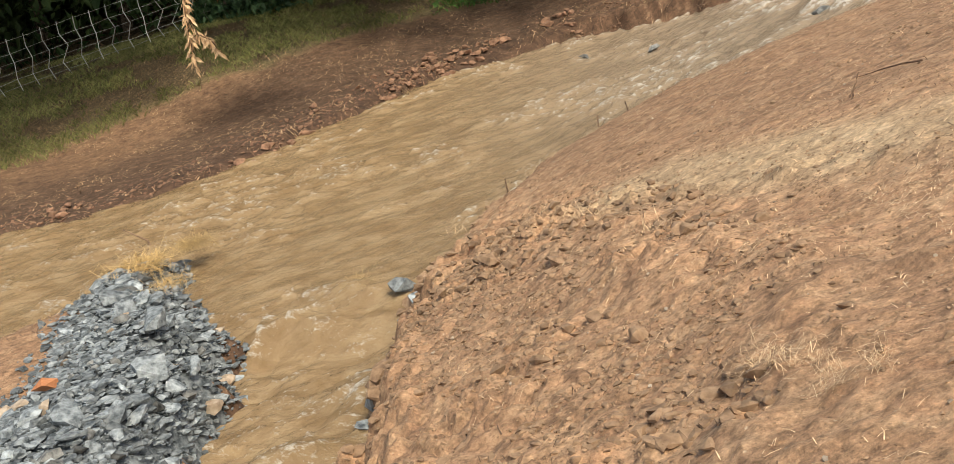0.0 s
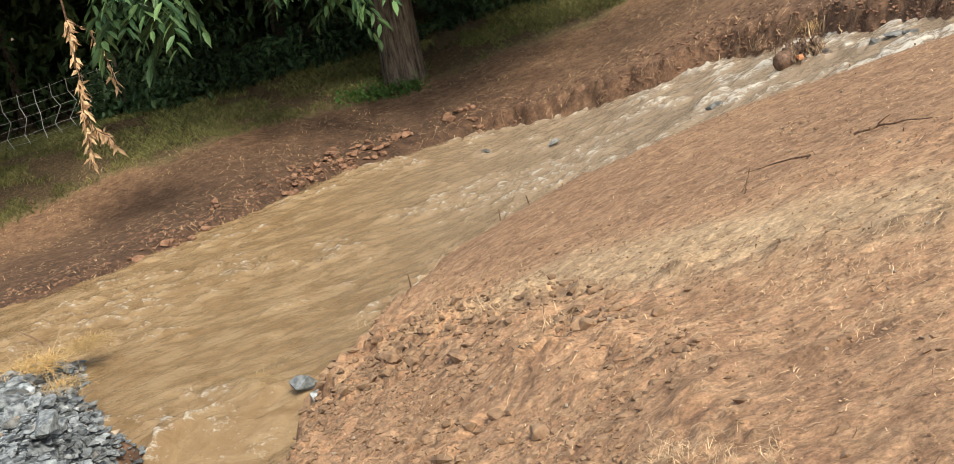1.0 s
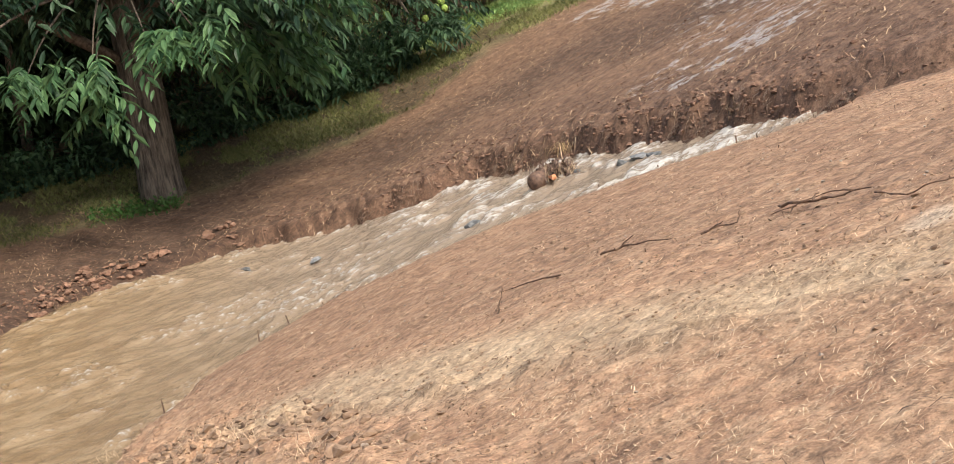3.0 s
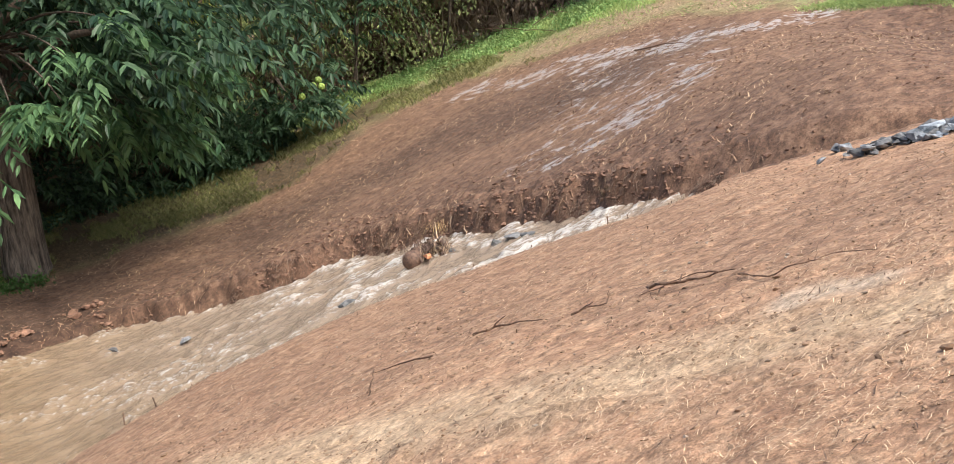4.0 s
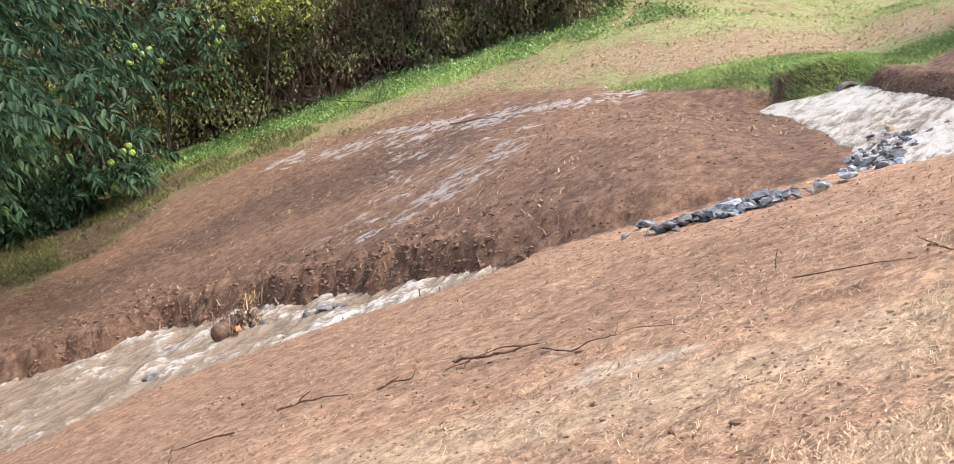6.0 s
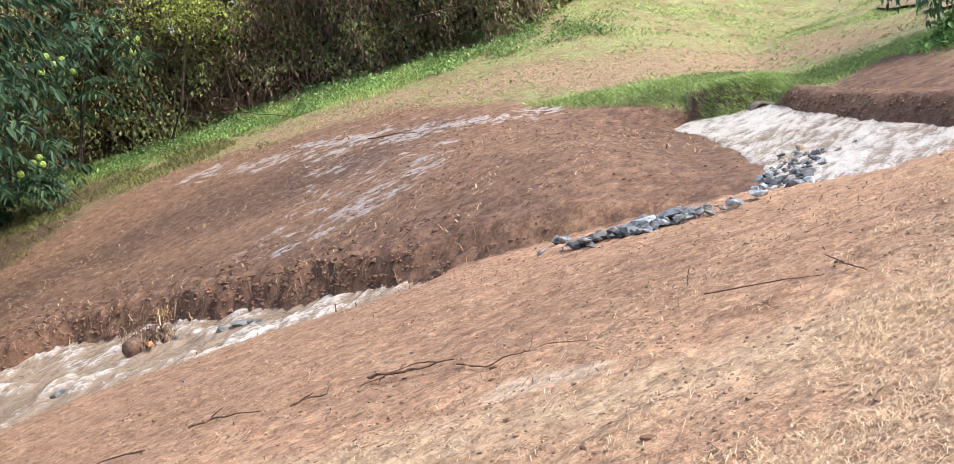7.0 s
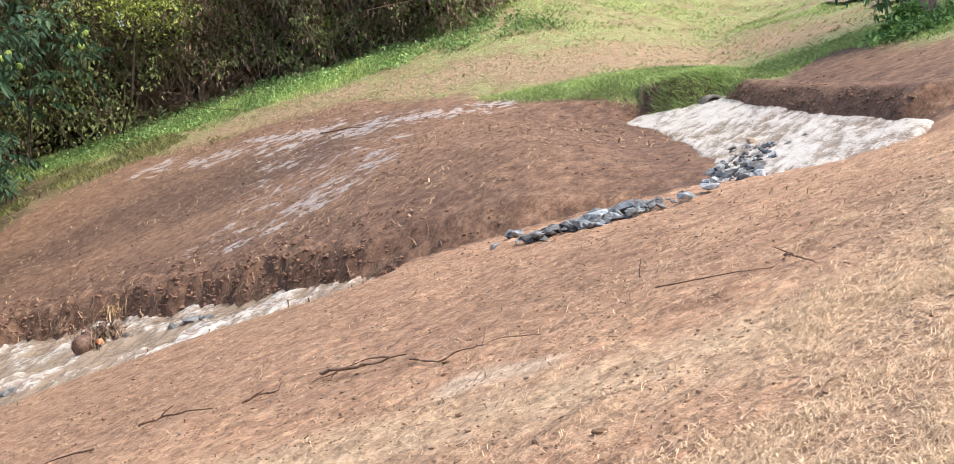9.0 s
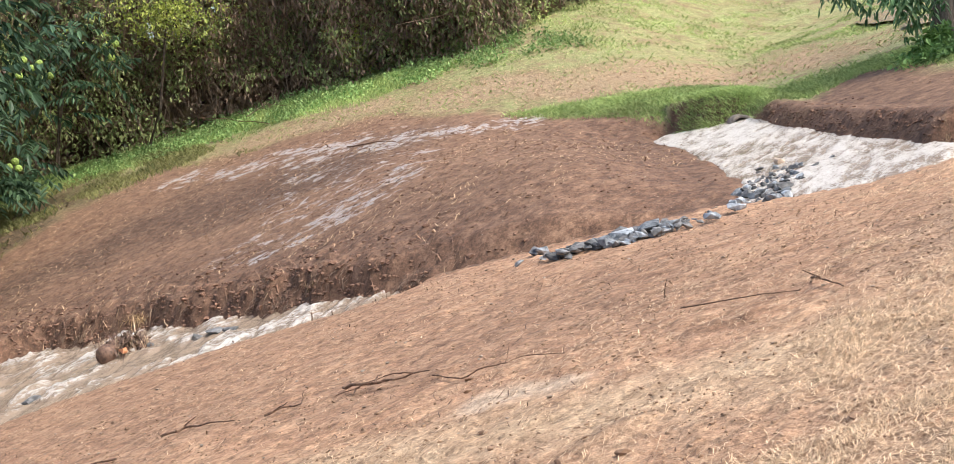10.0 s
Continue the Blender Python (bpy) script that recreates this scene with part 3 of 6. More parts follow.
# ---- water ----
def build_water(name, box, step, label):
    xs, ys = np.arange(box[0], box[1], step), np.arange(box[2], box[3], step)
    X, Y = np.meshgrid(xs, ys)
    d = stream_d(X, Y)
    fast = np.clip(smooth((X - 1.5) / 5), 0, 1) * 0.8 + 0.9 * smooth((11.6 - Y) / 0.8) * (X < 2)
    pond = smooth((1.0 - inside(X, Y, POND)) / 0.8)
    fast = np.maximum(fast, pond)
    amp = 0.030 + 0.008 * fast
    c, s = math.cos(0.5), math.sin(0.5)
    U, V = c * X + s * Y, -s * X + c * Y
    w = fnoise(U / 1.4, V / 0.7, 0.55, 101, 3, 0.55)
    w2 = 1 - np.abs(fnoise(U / 1.5, V / 0.8, 0.38, 111, 2, 0.5)) * 1.6
    w3 = np.clip(1 - np.abs(fnoise(U / 1.2 + 0.15 * w, V / 0.8, 0.26, 121, 2, 0.45)) * 3.2, 0, 1)
    crest = w3 * smooth((fnoise(U, V, 0.9, 131) + 0.3) / 0.6)
    w4 = fnoise(U / 1.6, V / 0.6, 0.13, 141, 2, 0.6)
    Z = water_z(X, Y) + (0.006 + 0.013 * fast * (1 - pond) + 0.001 * pond) * w4 + amp * (0.8 * w + 0.7 * w2 * fast) * (1 - 0.92 * pond) + (0.055 - 0.018 * fast) * crest * (1 - 0.85 * pond)
    swell = sum(np.exp(-(((X - a) / 0.34) ** 2 + ((Y - b) / 0.26) ** 2)) for a, b in ((-1.2, 11.2), (-1.0, 9.3), (-1.25, 9.1), (-1.7, 8.3), (-1.85, 10.7), (6.0, 15.4), (4.9, 15.6)))
    Z = Z + 0.10 * swell * (1 + 0.3 * w) - 0.15 * smooth((d - 0.2) / 0.3)
    ob, used = grid_mesh(name, X, Y, Z, WATER, d < 0.6)
    # Foam; its crest term also paints the bright glints along wave crests.
    foam = np.clip(fast * (1 - 0.85 * pond) * (0.03 + 0.05 * smooth((X - 4) / 2) + 0.20 * w2 * fast + 0.24 * w + 0.12 * w4) * (1 - 0.7 * (X < 0)) + pond * (0.30 + 0.13 * w4 + 0.06 * w + 0.10 * smooth((X - 11.5) / 3)) + (0.30 - 0.10 * fast) * crest * (1 - 0.75 * pond) * (1 - 0.15 * (X < 0.5)) + 0.20 * swell * (0.5 + 0.5 * w3), 0, 1)
    up = np.clip(smooth((X + 1.5) / 6), 0, 1)
    paint(ob, "foam", foam.ravel()[used], up.ravel()[used], pond.ravel()[used])
    return tagged(ob, label, "water", kind="structure")


build_water("water_stream", (-13, 8.2, 3.5, 23), 0.04, "muddy brown flood water running in an eroded channel")
build_water("water_pond", (9.0, 15.2, 6.5, 14.2), 0.035, "pale churning water below a culvert")


# ---- more materials ----
ROCK = plain("blue_grey_stone", (0.065, 0.077, 0.090), (0.36, 0.385, 0.41), 15, 0.68, 0.5, 0.012, 0.5)
ROCK_DARK = plain("dark_grey_stone", (0.05, 0.05, 0.05), (0.23, 0.225, 0.22), 14, 0.75, 0.5, 0.01, 0.5)
ROCK_TAN = plain("tan_stone", (0.24, 0.17, 0.12), (0.46, 0.37, 0.29), 9, 0.75, 0.5, 0.01, 0.2)
ROCK_ORANGE = plain("orange_stone", (0.42, 0.15, 0.06), (0.58, 0.25, 0.12), 8, 0.7, 0.4, 0.01, 0.1)
CUT = plain("damp_clod", (0.12, 0.062, 0.040), (0.28, 0.158, 0.102), 14, 0.9, 0.8, 0.02, 0.25)
CLOD = plain("clod", (0.18, 0.106, 0.063), (0.35, 0.226, 0.143), 16, 0.95, 0.7, 0.015, 0.2)
SNAG = plain("wet_wood", (0.07, 0.040, 0.027), (0.20, 0.115, 0.075), 20, 0.7, 0.5, 0.01, 0.1)
GOLD = plain("wet_straw", (0.34, 0.21, 0.08), (0.60, 0.42, 0.20), 30, 0.7, 0.0, 0.01, 0.35)
STRAW = plain("straw", (0.36, 0.235, 0.14), (0.74, 0.55, 0.36), 30, 0.7, 0.0, 0.01, 0.4)
TWIG = plain("twig", (0.075, 0.042, 0.028), (0.24, 0.14, 0.085), 30, 0.85, 0.4, 0.004, 0.3)
DEAD_LEAF = plain("dead_leaf", (0.32, 0.20, 0.11), (0.60, 0.42, 0.26), 12, 0.7, 0.0, 0.01, 0.3)
WIRE = plain("galvanised_wire", (0.36, 0.36, 0.35), (0.62, 0.62, 0.60), 20, 0.5, 0.0)
CONCRETE = plain("concrete", (0.12, 0.10, 0.08), (0.26, 0.225, 0.185), 12, 0.85, 0.4, 0.01)
GRASS = leafy("grass", (0.19, 0.29, 0.09), (0.50, 0.58, 0.22), 0.5, 0.35, 0.4)
OLIVE = leafy("sparse_grass", (0.08, 0.10, 0.032), (0.34, 0.32, 0.13), 0.6, 0.25, 0.5)
WEED = leafy("weed_leaf", (0.16, 0.29, 0.09), (0.42, 0.56, 0.22), 0.5, 0.35, 0.45)
# Bright yellow-green: sunlight on the leaves is put into their colour.
SUNLIT = leafy("sunlit_leaf", (0.24, 0.30, 0.06), (0.52, 0.55, 0.14), 0.55, 0.4, 0.3)
LITTER_LEAF = plain("litter_leaf", (0.07, 0.045, 0.025), (0.26, 0.17, 0.09), 12, 0.8, 0.0, 0.01, 0.4)
DRY_VINE = leafy("dry_vine", (0.13, 0.088, 0.064), (0.38, 0.27, 0.19), 0.8, 0.2, 0.4)
# Leaf colour darkened so that it holds the wood's deep shade.
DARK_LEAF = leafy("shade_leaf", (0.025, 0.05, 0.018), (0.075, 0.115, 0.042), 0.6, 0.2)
IVY = leafy("ground_creeper", (0.05, 0.12, 0.025), (0.12, 0.22, 0.06), 0.5, 0.25)
BUSH_GREEN = leafy("bank_bush_leaf", (0.07, 0.15, 0.04), (0.22, 0.36, 0.11), 0.5, 0.3, 0.4)
BURR = plain("green_burr", (0.20, 0.30, 0.06), (0.34, 0.44, 0.11), 40, 0.8, 0.6, 0.01)
# Dark green leaf; on the tree's inner boughs its darkness stands for shade.
DIM_LEAF = leafy("dim_leaf", (0.022, 0.052, 0.028), (0.10, 0.165, 0.080), 0.5, 0.35, 0.65)
LIMB = plain("limb_bark", (0.05, 0.035, 0.026), (0.16, 0.12, 0.09), 14, 0.9, 0.7, 0.02)

rng = np.random.default_rng(7)


# ---- mesh makers ----
def quads(name, co, q, mat, parent=None, flat=True):
    me = bpy.data.meshes.new(name)
    me.vertices.add(len(co))
    me.vertices.foreach_set("co", np.asarray(co, np.float32).ravel())
    q = np.asarray(q, np.int32)
    me.loops.add(q.size)
    me.loops.foreach_set("vertex_index", q.ravel())
    me.polygons.add(len(q))
    me.polygons.foreach_set("loop_start", np.arange(0, q.size, q.shape[1], dtype=np.int32))
    me.update(calc_edges=True)
    me.polygons.foreach_set("use_smooth", np.full(len(q), not flat))
    me.materials.append(mat)
    ob = new(name, me)
    if parent is not None:
        ob.parent = parent
    return ob


def unit(v):
    return v / np.maximum(np.linalg.norm(v, axis=-1, keepdims=True), 1e-9)


def strips(P, D, W, bend, normal=None):
    """Bent ribbons from P along D (its length counts), W wide, sagging by bend: points and quads."""
    n = len(P)
    up = np.tile((0.0, 0.0, 1.0), (n, 1)) if normal is None else normal
    side = unit(np.cross(D, up + 1e-3)) * np.asarray(W)[:, None] / 2
    mid = P + 0.5 * D + bend
    end = P + D
    co = np.stack([P - side, P + side, mid - side * 0.9, mid + side * 0.9, end - side * 0.25, end + side * 0.25], 1).reshape(-1, 3)
    b = np.arange(n)[:, None] * 6
    q = np.stack([b + [0, 1, 3, 2], b + [2, 3, 5, 4]], 1).reshape(-1, 4)
    return co, q


def blades(name, x, y, height, width, lean, mat, parent=None):
    """Upright blades rooted on the land."""
    n = len(x)
    P = np.stack([x, y, land(x, y) - 0.01], 1)
    a = rng.uniform(0, 2 * np.pi, n)
    h = height * rng.uniform(0.5, 1.3, n)
    D = np.stack([np.cos(a) * lean * h, np.sin(a) * lean * h, h], 1)
    bend = np.stack([-0.15 * D[:, 0], -0.15 * D[:, 1], 0.12 * h], 1)
    b2 = rng.uniform(0, 2 * np.pi, n)
    nor = np.stack([np.cos(b2), np.sin(b2), np.zeros(n)], 1)
    co, q = strips(P, D, np.full(n, width) * rng.uniform(0.6, 1.4, n), bend, nor)
    return quads(name, co, q, mat, parent)


def leaves(P, axis, length, width, droop=0.25, seed_normal=None):
    """Lance-shaped folded leaves from P along axis: points and quads."""
    n = len(P)
    axis = unit(axis)
    nor = rng.normal(0, 0.5, (n, 3)) + (0, 0, 1) if seed_normal is None else seed_normal
    side = unit(np.cross(axis, nor))
    top = unit(np.cross(side, axis))
    L, W = np.asarray(length)[:, None], np.asarray(width)[:, None]
    sag = np.array((0, 0, -1.0)) * L * droop
    mid = P + axis * L * 0.45 + sag * 0.3
    tip = P + axis * L + sag
    co = np.stack([P, mid - side * W / 2 + top * W * 0.18, mid - top * W * 0.02, mid + side * W / 2 + top * W * 0.18, tip], 1).reshape(-1, 3)
    b = np.arange(n)[:, None] * 5
    q = np.stack([b + [0, 2, 4, 1], b + [0, 3, 4, 2]], 1).reshape(-1, 4)
    return co, q


def lances(P, axis, length, width, droop=0.25):
    """Longer folded leaves with a pointed tip: points and triangles."""
    n = len(P)
    axis = unit(axis)
    nor = rng.normal(0, 0.45, (n, 3)) + (0, 0, 1)
    side = unit(np.cross(axis, nor))
    top = unit(np.cross(side, axis))
    L, W = np.asarray(length)[:, None], np.asarray(width)[:, None]
    sag = np.array((0, 0, -1.0)) * L * droop

    def at(t):
        return P + axis * L * t + sag * t * t

    co = np.stack([P, at(0.22) - side * W * 0.36 + top * W * 0.14, at(0.22) + side * W * 0.36 + top * W * 0.14, at(0.42), at(0.58) - side * W * 0.46 + top * W * 0.16, at(0.58) + side * W * 0.46 + top * W * 0.16, at(1.0)], 1).reshape(-1, 3)
    b = np.arange(n)[:, None] * 7
    q = np.stack([b + [0, 3, 1], b + [0, 2, 3], b + [1, 3, 4], b + [2, 5, 3], b + [4, 3, 6], b + [3, 5, 6]], 1).reshape(-1, 3)
    return co, q


def sprays(P, heading, size=1.0, count=11, leaf=0.30):
    """Drooping twigs with leaves along both sides; all sprays in one go."""
    n = len(P)
    heading = unit(heading)
    t = np.linspace(0.12, 1.0, count)
    length = size * rng.uniform(0.7, 1.3, n)[:, None, None]
    down = np.array((0, 0, -1.0))
    pts = P[:, None] + heading[:, None] * t[None, :, None] * length + down * (t[None, :, None] ** 2) * length * 0.36
    side = unit(np.cross(heading, (0, 0, 1.0)) + rng.normal(0, 0.15, (n, 3)))
    sgn = np.where(np.arange(count) % 2 == 0, 1.0, -1.0)[None, :, None]
    ax = side[:, None] * sgn * 0.8 + heading[:, None] * 0.55 + down * (0.25 + 0.4 * t[None, :, None]) + rng.normal(0, 0.16, (n, count, 3))
    ll = leaf * rng.uniform(0.7, 1.15, (n, count)) * (1.05 - 0.35 * np.abs(t - 0.45))[None]
    return lances(pts.reshape(-1, 3), ax.reshape(-1, 3), ll.ravel(), ll.ravel() * rng.uniform(0.32, 0.42, n * count), 0.25)


def tube(bm, pts, radii, seg=6):
    """A tapered tube along points, in bm."""
    pts = [Vector(p) for p in pts]
    rings = []
    for i, p in enumerate(pts):
        d = (pts[min(i + 1, len(pts) - 1)] - pts[max(i - 1, 0)]).normalized()
        a = d.orthogonal().normalized()
        b = d.cross(a)
        rings.append([bm.verts.new(p + (a * math.cos(k * 2 * math.pi / seg) + b * math.sin(k * 2 * math.pi / seg)) * radii[i]) for k in range(seg)])
    for r0, r1 in zip(rings, rings[1:]):
        n0 = min(range(seg), key=lambda k: (r1[k].co - r0[0].co).length)
        for k in range(seg):
            bm.faces.new((r0[k], r0[(k + 1) % seg], r1[(k + 1 + n0) % seg], r1[(k + n0) % seg]))
    bm.faces.new(rings[0][::-1])
    bm.faces.new(rings[-1])


def hull_mesh(name, seed, flat=0.65, n=13):
    """An angular broken stone about 1 across."""
    r = random.Random(seed)
    bm = bmesh.new()
    for _ in range(n):
        v = Vector((r.gauss(0, 1), r.gauss(0, 1), r.gauss(0, 1))).normalized() * r.uniform(0.42, 0.56)
        bm.verts.new((v.x * r.uniform(0.9, 1.15), v.y * 0.8, v.z * flat))
    res = bmesh.ops.convex_hull(bm, input=bm.verts)
    bmesh.ops.delete(bm, geom=list({g for g in res["geom_interior"] + res["geom_unused"] if isinstance(g, bmesh.types.BMVert)}), context="VERTS")
    me = bpy.data.meshes.new(name)
    bm.to_mesh(me)
    bm.free()
    return me


def shapes(name, mat, k, seed, flat=0.65, n=13):
    out = []
    for i in range(k):
        me = hull_mesh(name, seed + i, flat, n)
        me.materials.append(mat)
        out.append(me)
    return out


STONES = shapes("stone", ROCK, 9, 100, 0.58, 13)
SLABS = shapes("stone", ROCK, 4, 200, 0.38, 14)
DARKS = shapes("stone", ROCK_DARK, 5, 500, 0.5, 13)
TANS = shapes("stone", ROCK_TAN, 4, 300, 0.6, 14)
ORANGES = shapes("stone", ROCK_ORANGE, 1, 323, 0.62, 11)
CLODS = shapes("clod", CLOD, 8, 400, 0.62, 15)


def piece(name, me, at, size, parent, tilt=25, squash=1.0):
    ob = new(name, me)
    ob.parent = parent
    ob.matrix_basis = pose(*at, random.uniform(-tilt, tilt), random.uniform(-tilt, tilt), random.uniform(0, 360)) @ Matrix.Diagonal((size, size, size * squash, 1))
    return ob


def joined(name, meshes, x, y, z, size, mat, parent=None, sink=0.2):
    """Many small lumps as one mesh."""
    cos, tris, base = [], [], 0
    src = []
    for me in meshes:
        co = np.array([v.co[:] for v in me.vertices])
        fa = [tuple(p.vertices) for p in me.polygons]
        src.append((co, np.array([f for f in fa if len(f) == 3])))
    for i in range(len(x)):
        co, f = src[i % len(src)]
        a = rng.uniform(0, 6.28)
        c, s = math.cos(a), math.sin(a)
        p = co * size[i] * rng.uniform(0.8, 1.2, 3) * (1.0, 1.0, 0.88)
        p = np.stack([c * p[:, 0] - s * p[:, 1], s * p[:, 0] + c * p[:, 1], p[:, 2]], 1) + (x[i], y[i], z[i] + size[i] * (0.37 - sink))
        cos.append(p)
        tris.append(f + base)
        base += len(co)
    return quads(name, np.concatenate(cos), np.concatenate(tris), mat, parent)


def scatter(n, box, keep):
    """Random plan points in box that keep() accepts (as a chance)."""
    x, y = rng.uniform(box[0], box[1], n), rng.uniform(box[2], box[3], n)
    ok = rng.uniform(0, 1, n) < keep(x, y)
    return x[ok], y[ok]


# ---- chestnut tree on the far bank ----
def chestnut_tree():
    bx, by = 1.75, 26.0
    z0 = gz(bx, by)
    tree = thing("tree", (0, 0, 0), "large broadleaf tree with furrowed grey-brown trunk and drooping leaves", "tree")
    bm = bmesh.new()
    seg, rows = 28, 40
    ring = []
    for i in range(rows):
        t = i / (rows - 1)
        h = t * 7.0
        r = 0.44 + 0.10 * math.exp(-h / 0.35) - 0.012 * h
        row = []
        for k in range(seg):
            a = 2 * math.pi * k / seg
            flare = 1 + 0.10 * math.exp(-h / 0.3) * math.sin(5 * a + 1)
            rib = 1 + 0.05 * noise.noise((math.cos(a) * 4, math.sin(a) * 4, h * 0.8)) + 0.035 * math.sin(14 * a + 2 * noise.noise((0, 0, h)))
            row.append(bm.verts.new((bx + 0.035 * h + r * flare * rib * math.cos(a), by + r * flare * rib * math.sin(a), z0 - 0.25 + h)))
        ring.append(row)
    for r0, r1 in zip(ring, ring[1:]):
        for k in range(seg):
            bm.faces.new((r0[k], r0[(k + 1) % seg], r1[(k + 1) % seg], r1[k]))
    part("trunk", bm, BARK, tree, smooth_faces=True)
    tips = []
    r = random.Random(5)
    for k in range(16):
        a = 2 * math.pi * k / 16 + r.uniform(-0.2, 0.2)
        h0 = z0 + r.uniform(2.6, 6.5)
        reach = r.uniform(3.5, 6.5)
        pts = [Vector((bx - 0.1, by, h0))]
        for j in range(1, 7):
            t = j / 6
            pts.append(Vector((bx + math.cos(a + 0.2 * math.sin(3 * t)) * reach * t, by + math.sin(a) * reach * t, h0 + 1.9 * math.sin(t * 2.2) - 1.3 * t * t + r.uniform(-0.1, 0.1))))
        bm = bmesh.new()
        tube(bm, pts, [0.13 * (1 - 0.85 * j / 6) for j in range(7)], 7)
        part("limb", bm, LIMB, tree, smooth_faces=True)
        tips += pts[2:]
    tips = np.array([p[:] for p in tips])
    # crown: sprays round the limbs, and a closed roof of leaves above
    n = 2300
    P = tips[rng.integers(0, len(tips), n)] + rng.normal(0, (0.8, 0.8, 0.65), (n, 3))
    P2 = np.stack([bx + rng.normal(0, 3.2, 700), by + 1.5 + rng.normal(0, 2.8, 700), z0 + rng.uniform(4.2, 8.5, 700)], 1)
    P = np.concatenate([P, P2])
    P[:, 2] = np.maximum(P[:, 2], z0 + 2.9 + 1.5 * smooth((1.0 - P[:, 0]) / 3) + rng.uniform(0, 1, len(P)))
    H = unit(P - (bx, by, z0 + 4)) * (1, 1, 0.4) + rng.normal(0, 0.35, P.shape)
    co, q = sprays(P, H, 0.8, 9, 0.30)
    quads("crown", co, q, CROWN_SHADE_LEAF, tree)
    # low boughs that hang in front of the trunk and beside it
    boughs = [((-2.2, 19.9, 3.7), 0.7, 12), ((-1.75, 19.9, 3.15), 0.5, 9), ((-2.5, 19.8, 3.3), 0.4, 6), ((-0.2, 22.5, 3.25), 0.6, 10), ((0.85, 22.6, 2.75), 0.35, 8), ((0.9, 22.4, 3.3), 0.4, 8), ((1.9, 22.9, 3.5), 0.5, 12), ((2.6, 23.8, 3.5), 0.5, 11),
              ((3.4, 24.7, 3.2), 0.6, 14), ((4.4, 24.6, 2.9), 0.5, 12), ((5.2, 24.6, 3.7), 0.7, 16), ((2.8, 21.9, 4.3), 0.5, 9), ((3.7, 22.3, 4.8), 0.5, 10), ((4.25, 22.7, 4.5), 0.5, 10), ((4.8, 22.6, 4.05), 0.45, 10), ((2.6, 21.9, 3.6), 0.4, 8), ((3.9, 24.2, 2.9), 0.5, 12), ((3.2, 25.2, 4.4), 1.2, 44), ((4.6, 25.6, 4.6), 1.1, 40), ((4.2, 26.0, 3.4), 0.9, 30)]
    for c, spread, n in boughs:
        c = np.array(c)
        root = np.array((bx, by - 0.2, z0 + 4.2))
        mid = (c + root) / 2 + (0, 0, 0.9)
        bm = bmesh.new()
        tube(bm, [tuple(root * (1 - t) ** 2 + 2 * mid * t * (1 - t) + c * t * t) for t in np.linspace(0, 1, 8)], [0.04 - 0.004 * j for j in range(8)], 5)
        limb = part("limb", bm, LIMB, tree, smooth_faces=True)
        P = c + rng.normal(0, spread * 0.5, (n, 3)) * (1, 1, 0.7)
        out = unit(c - root) * (1, 1, 0)
        co, q = sprays(P, out + rng.normal(0, 0.6, (n, 3)) * (1, 1, 0.3) - (0, 0, 0.25), 0.85, 11, 0.31)
        # Fuller inner boughs take the darker leaf, shade painted into its colour.
        quads("foliage", co, q, LEAF if n < 20 else DIM_LEAF, limb)
    return tree


chestnut_tree()


def dead_branch():
    ob = thing("dead_branch", (0, 0, 0), "hanging dead twig with shrivelled tan leaves under the tree", "branch")
    line = [(-3.55, 20.7, 4.4), (-3.58, 20.7, 3.2), (-3.62, 20.66, 2.3), (-3.72, 20.6, 1.6), (-3.78, 20.55, 0.85)]
    fork = [(-3.68, 20.62, 1.7), (-3.6, 20.6, 1.35), (-3.42, 20.6, 1.22), (-3.36, 20.6, 1.02)]
    upper = [(-3.58, 20.7, 3.1), (-3.3, 20.7, 2.9), (-3.15, 20.72, 2.4), (-3.1, 20.72, 1.9)]
    for pts in (line, fork, upper):
        bm = bmesh.new()
        tube(bm, pts, [0.02 - 0.003 * j for j in range(len(pts))], 5)
        part("twig", bm, TWIG, ob)
    P = []
    for pts, k in ((line[1:], 150), (fork, 46), (upper, 30)):
        pts = np.array(pts)
        t = rng.uniform(0, len(pts) - 1.001, k)
        i = t.astype(int)
        P.append(pts[i] + (pts[i + 1] - pts[i]) * (t - i)[:, None])
    P = np.concatenate(P)
    co, q = leaves(P, rng.normal(0, 0.55, P.shape) + (0, 0, -1.0), rng.uniform(0.12, 0.24, len(P)), rng.uniform(0.04, 0.08, len(P)), 0.1, rng.normal(0, 1, P.shape))
    quads("dead_foliage", co, q, DEAD_LEAF, ob)


dead_branch()


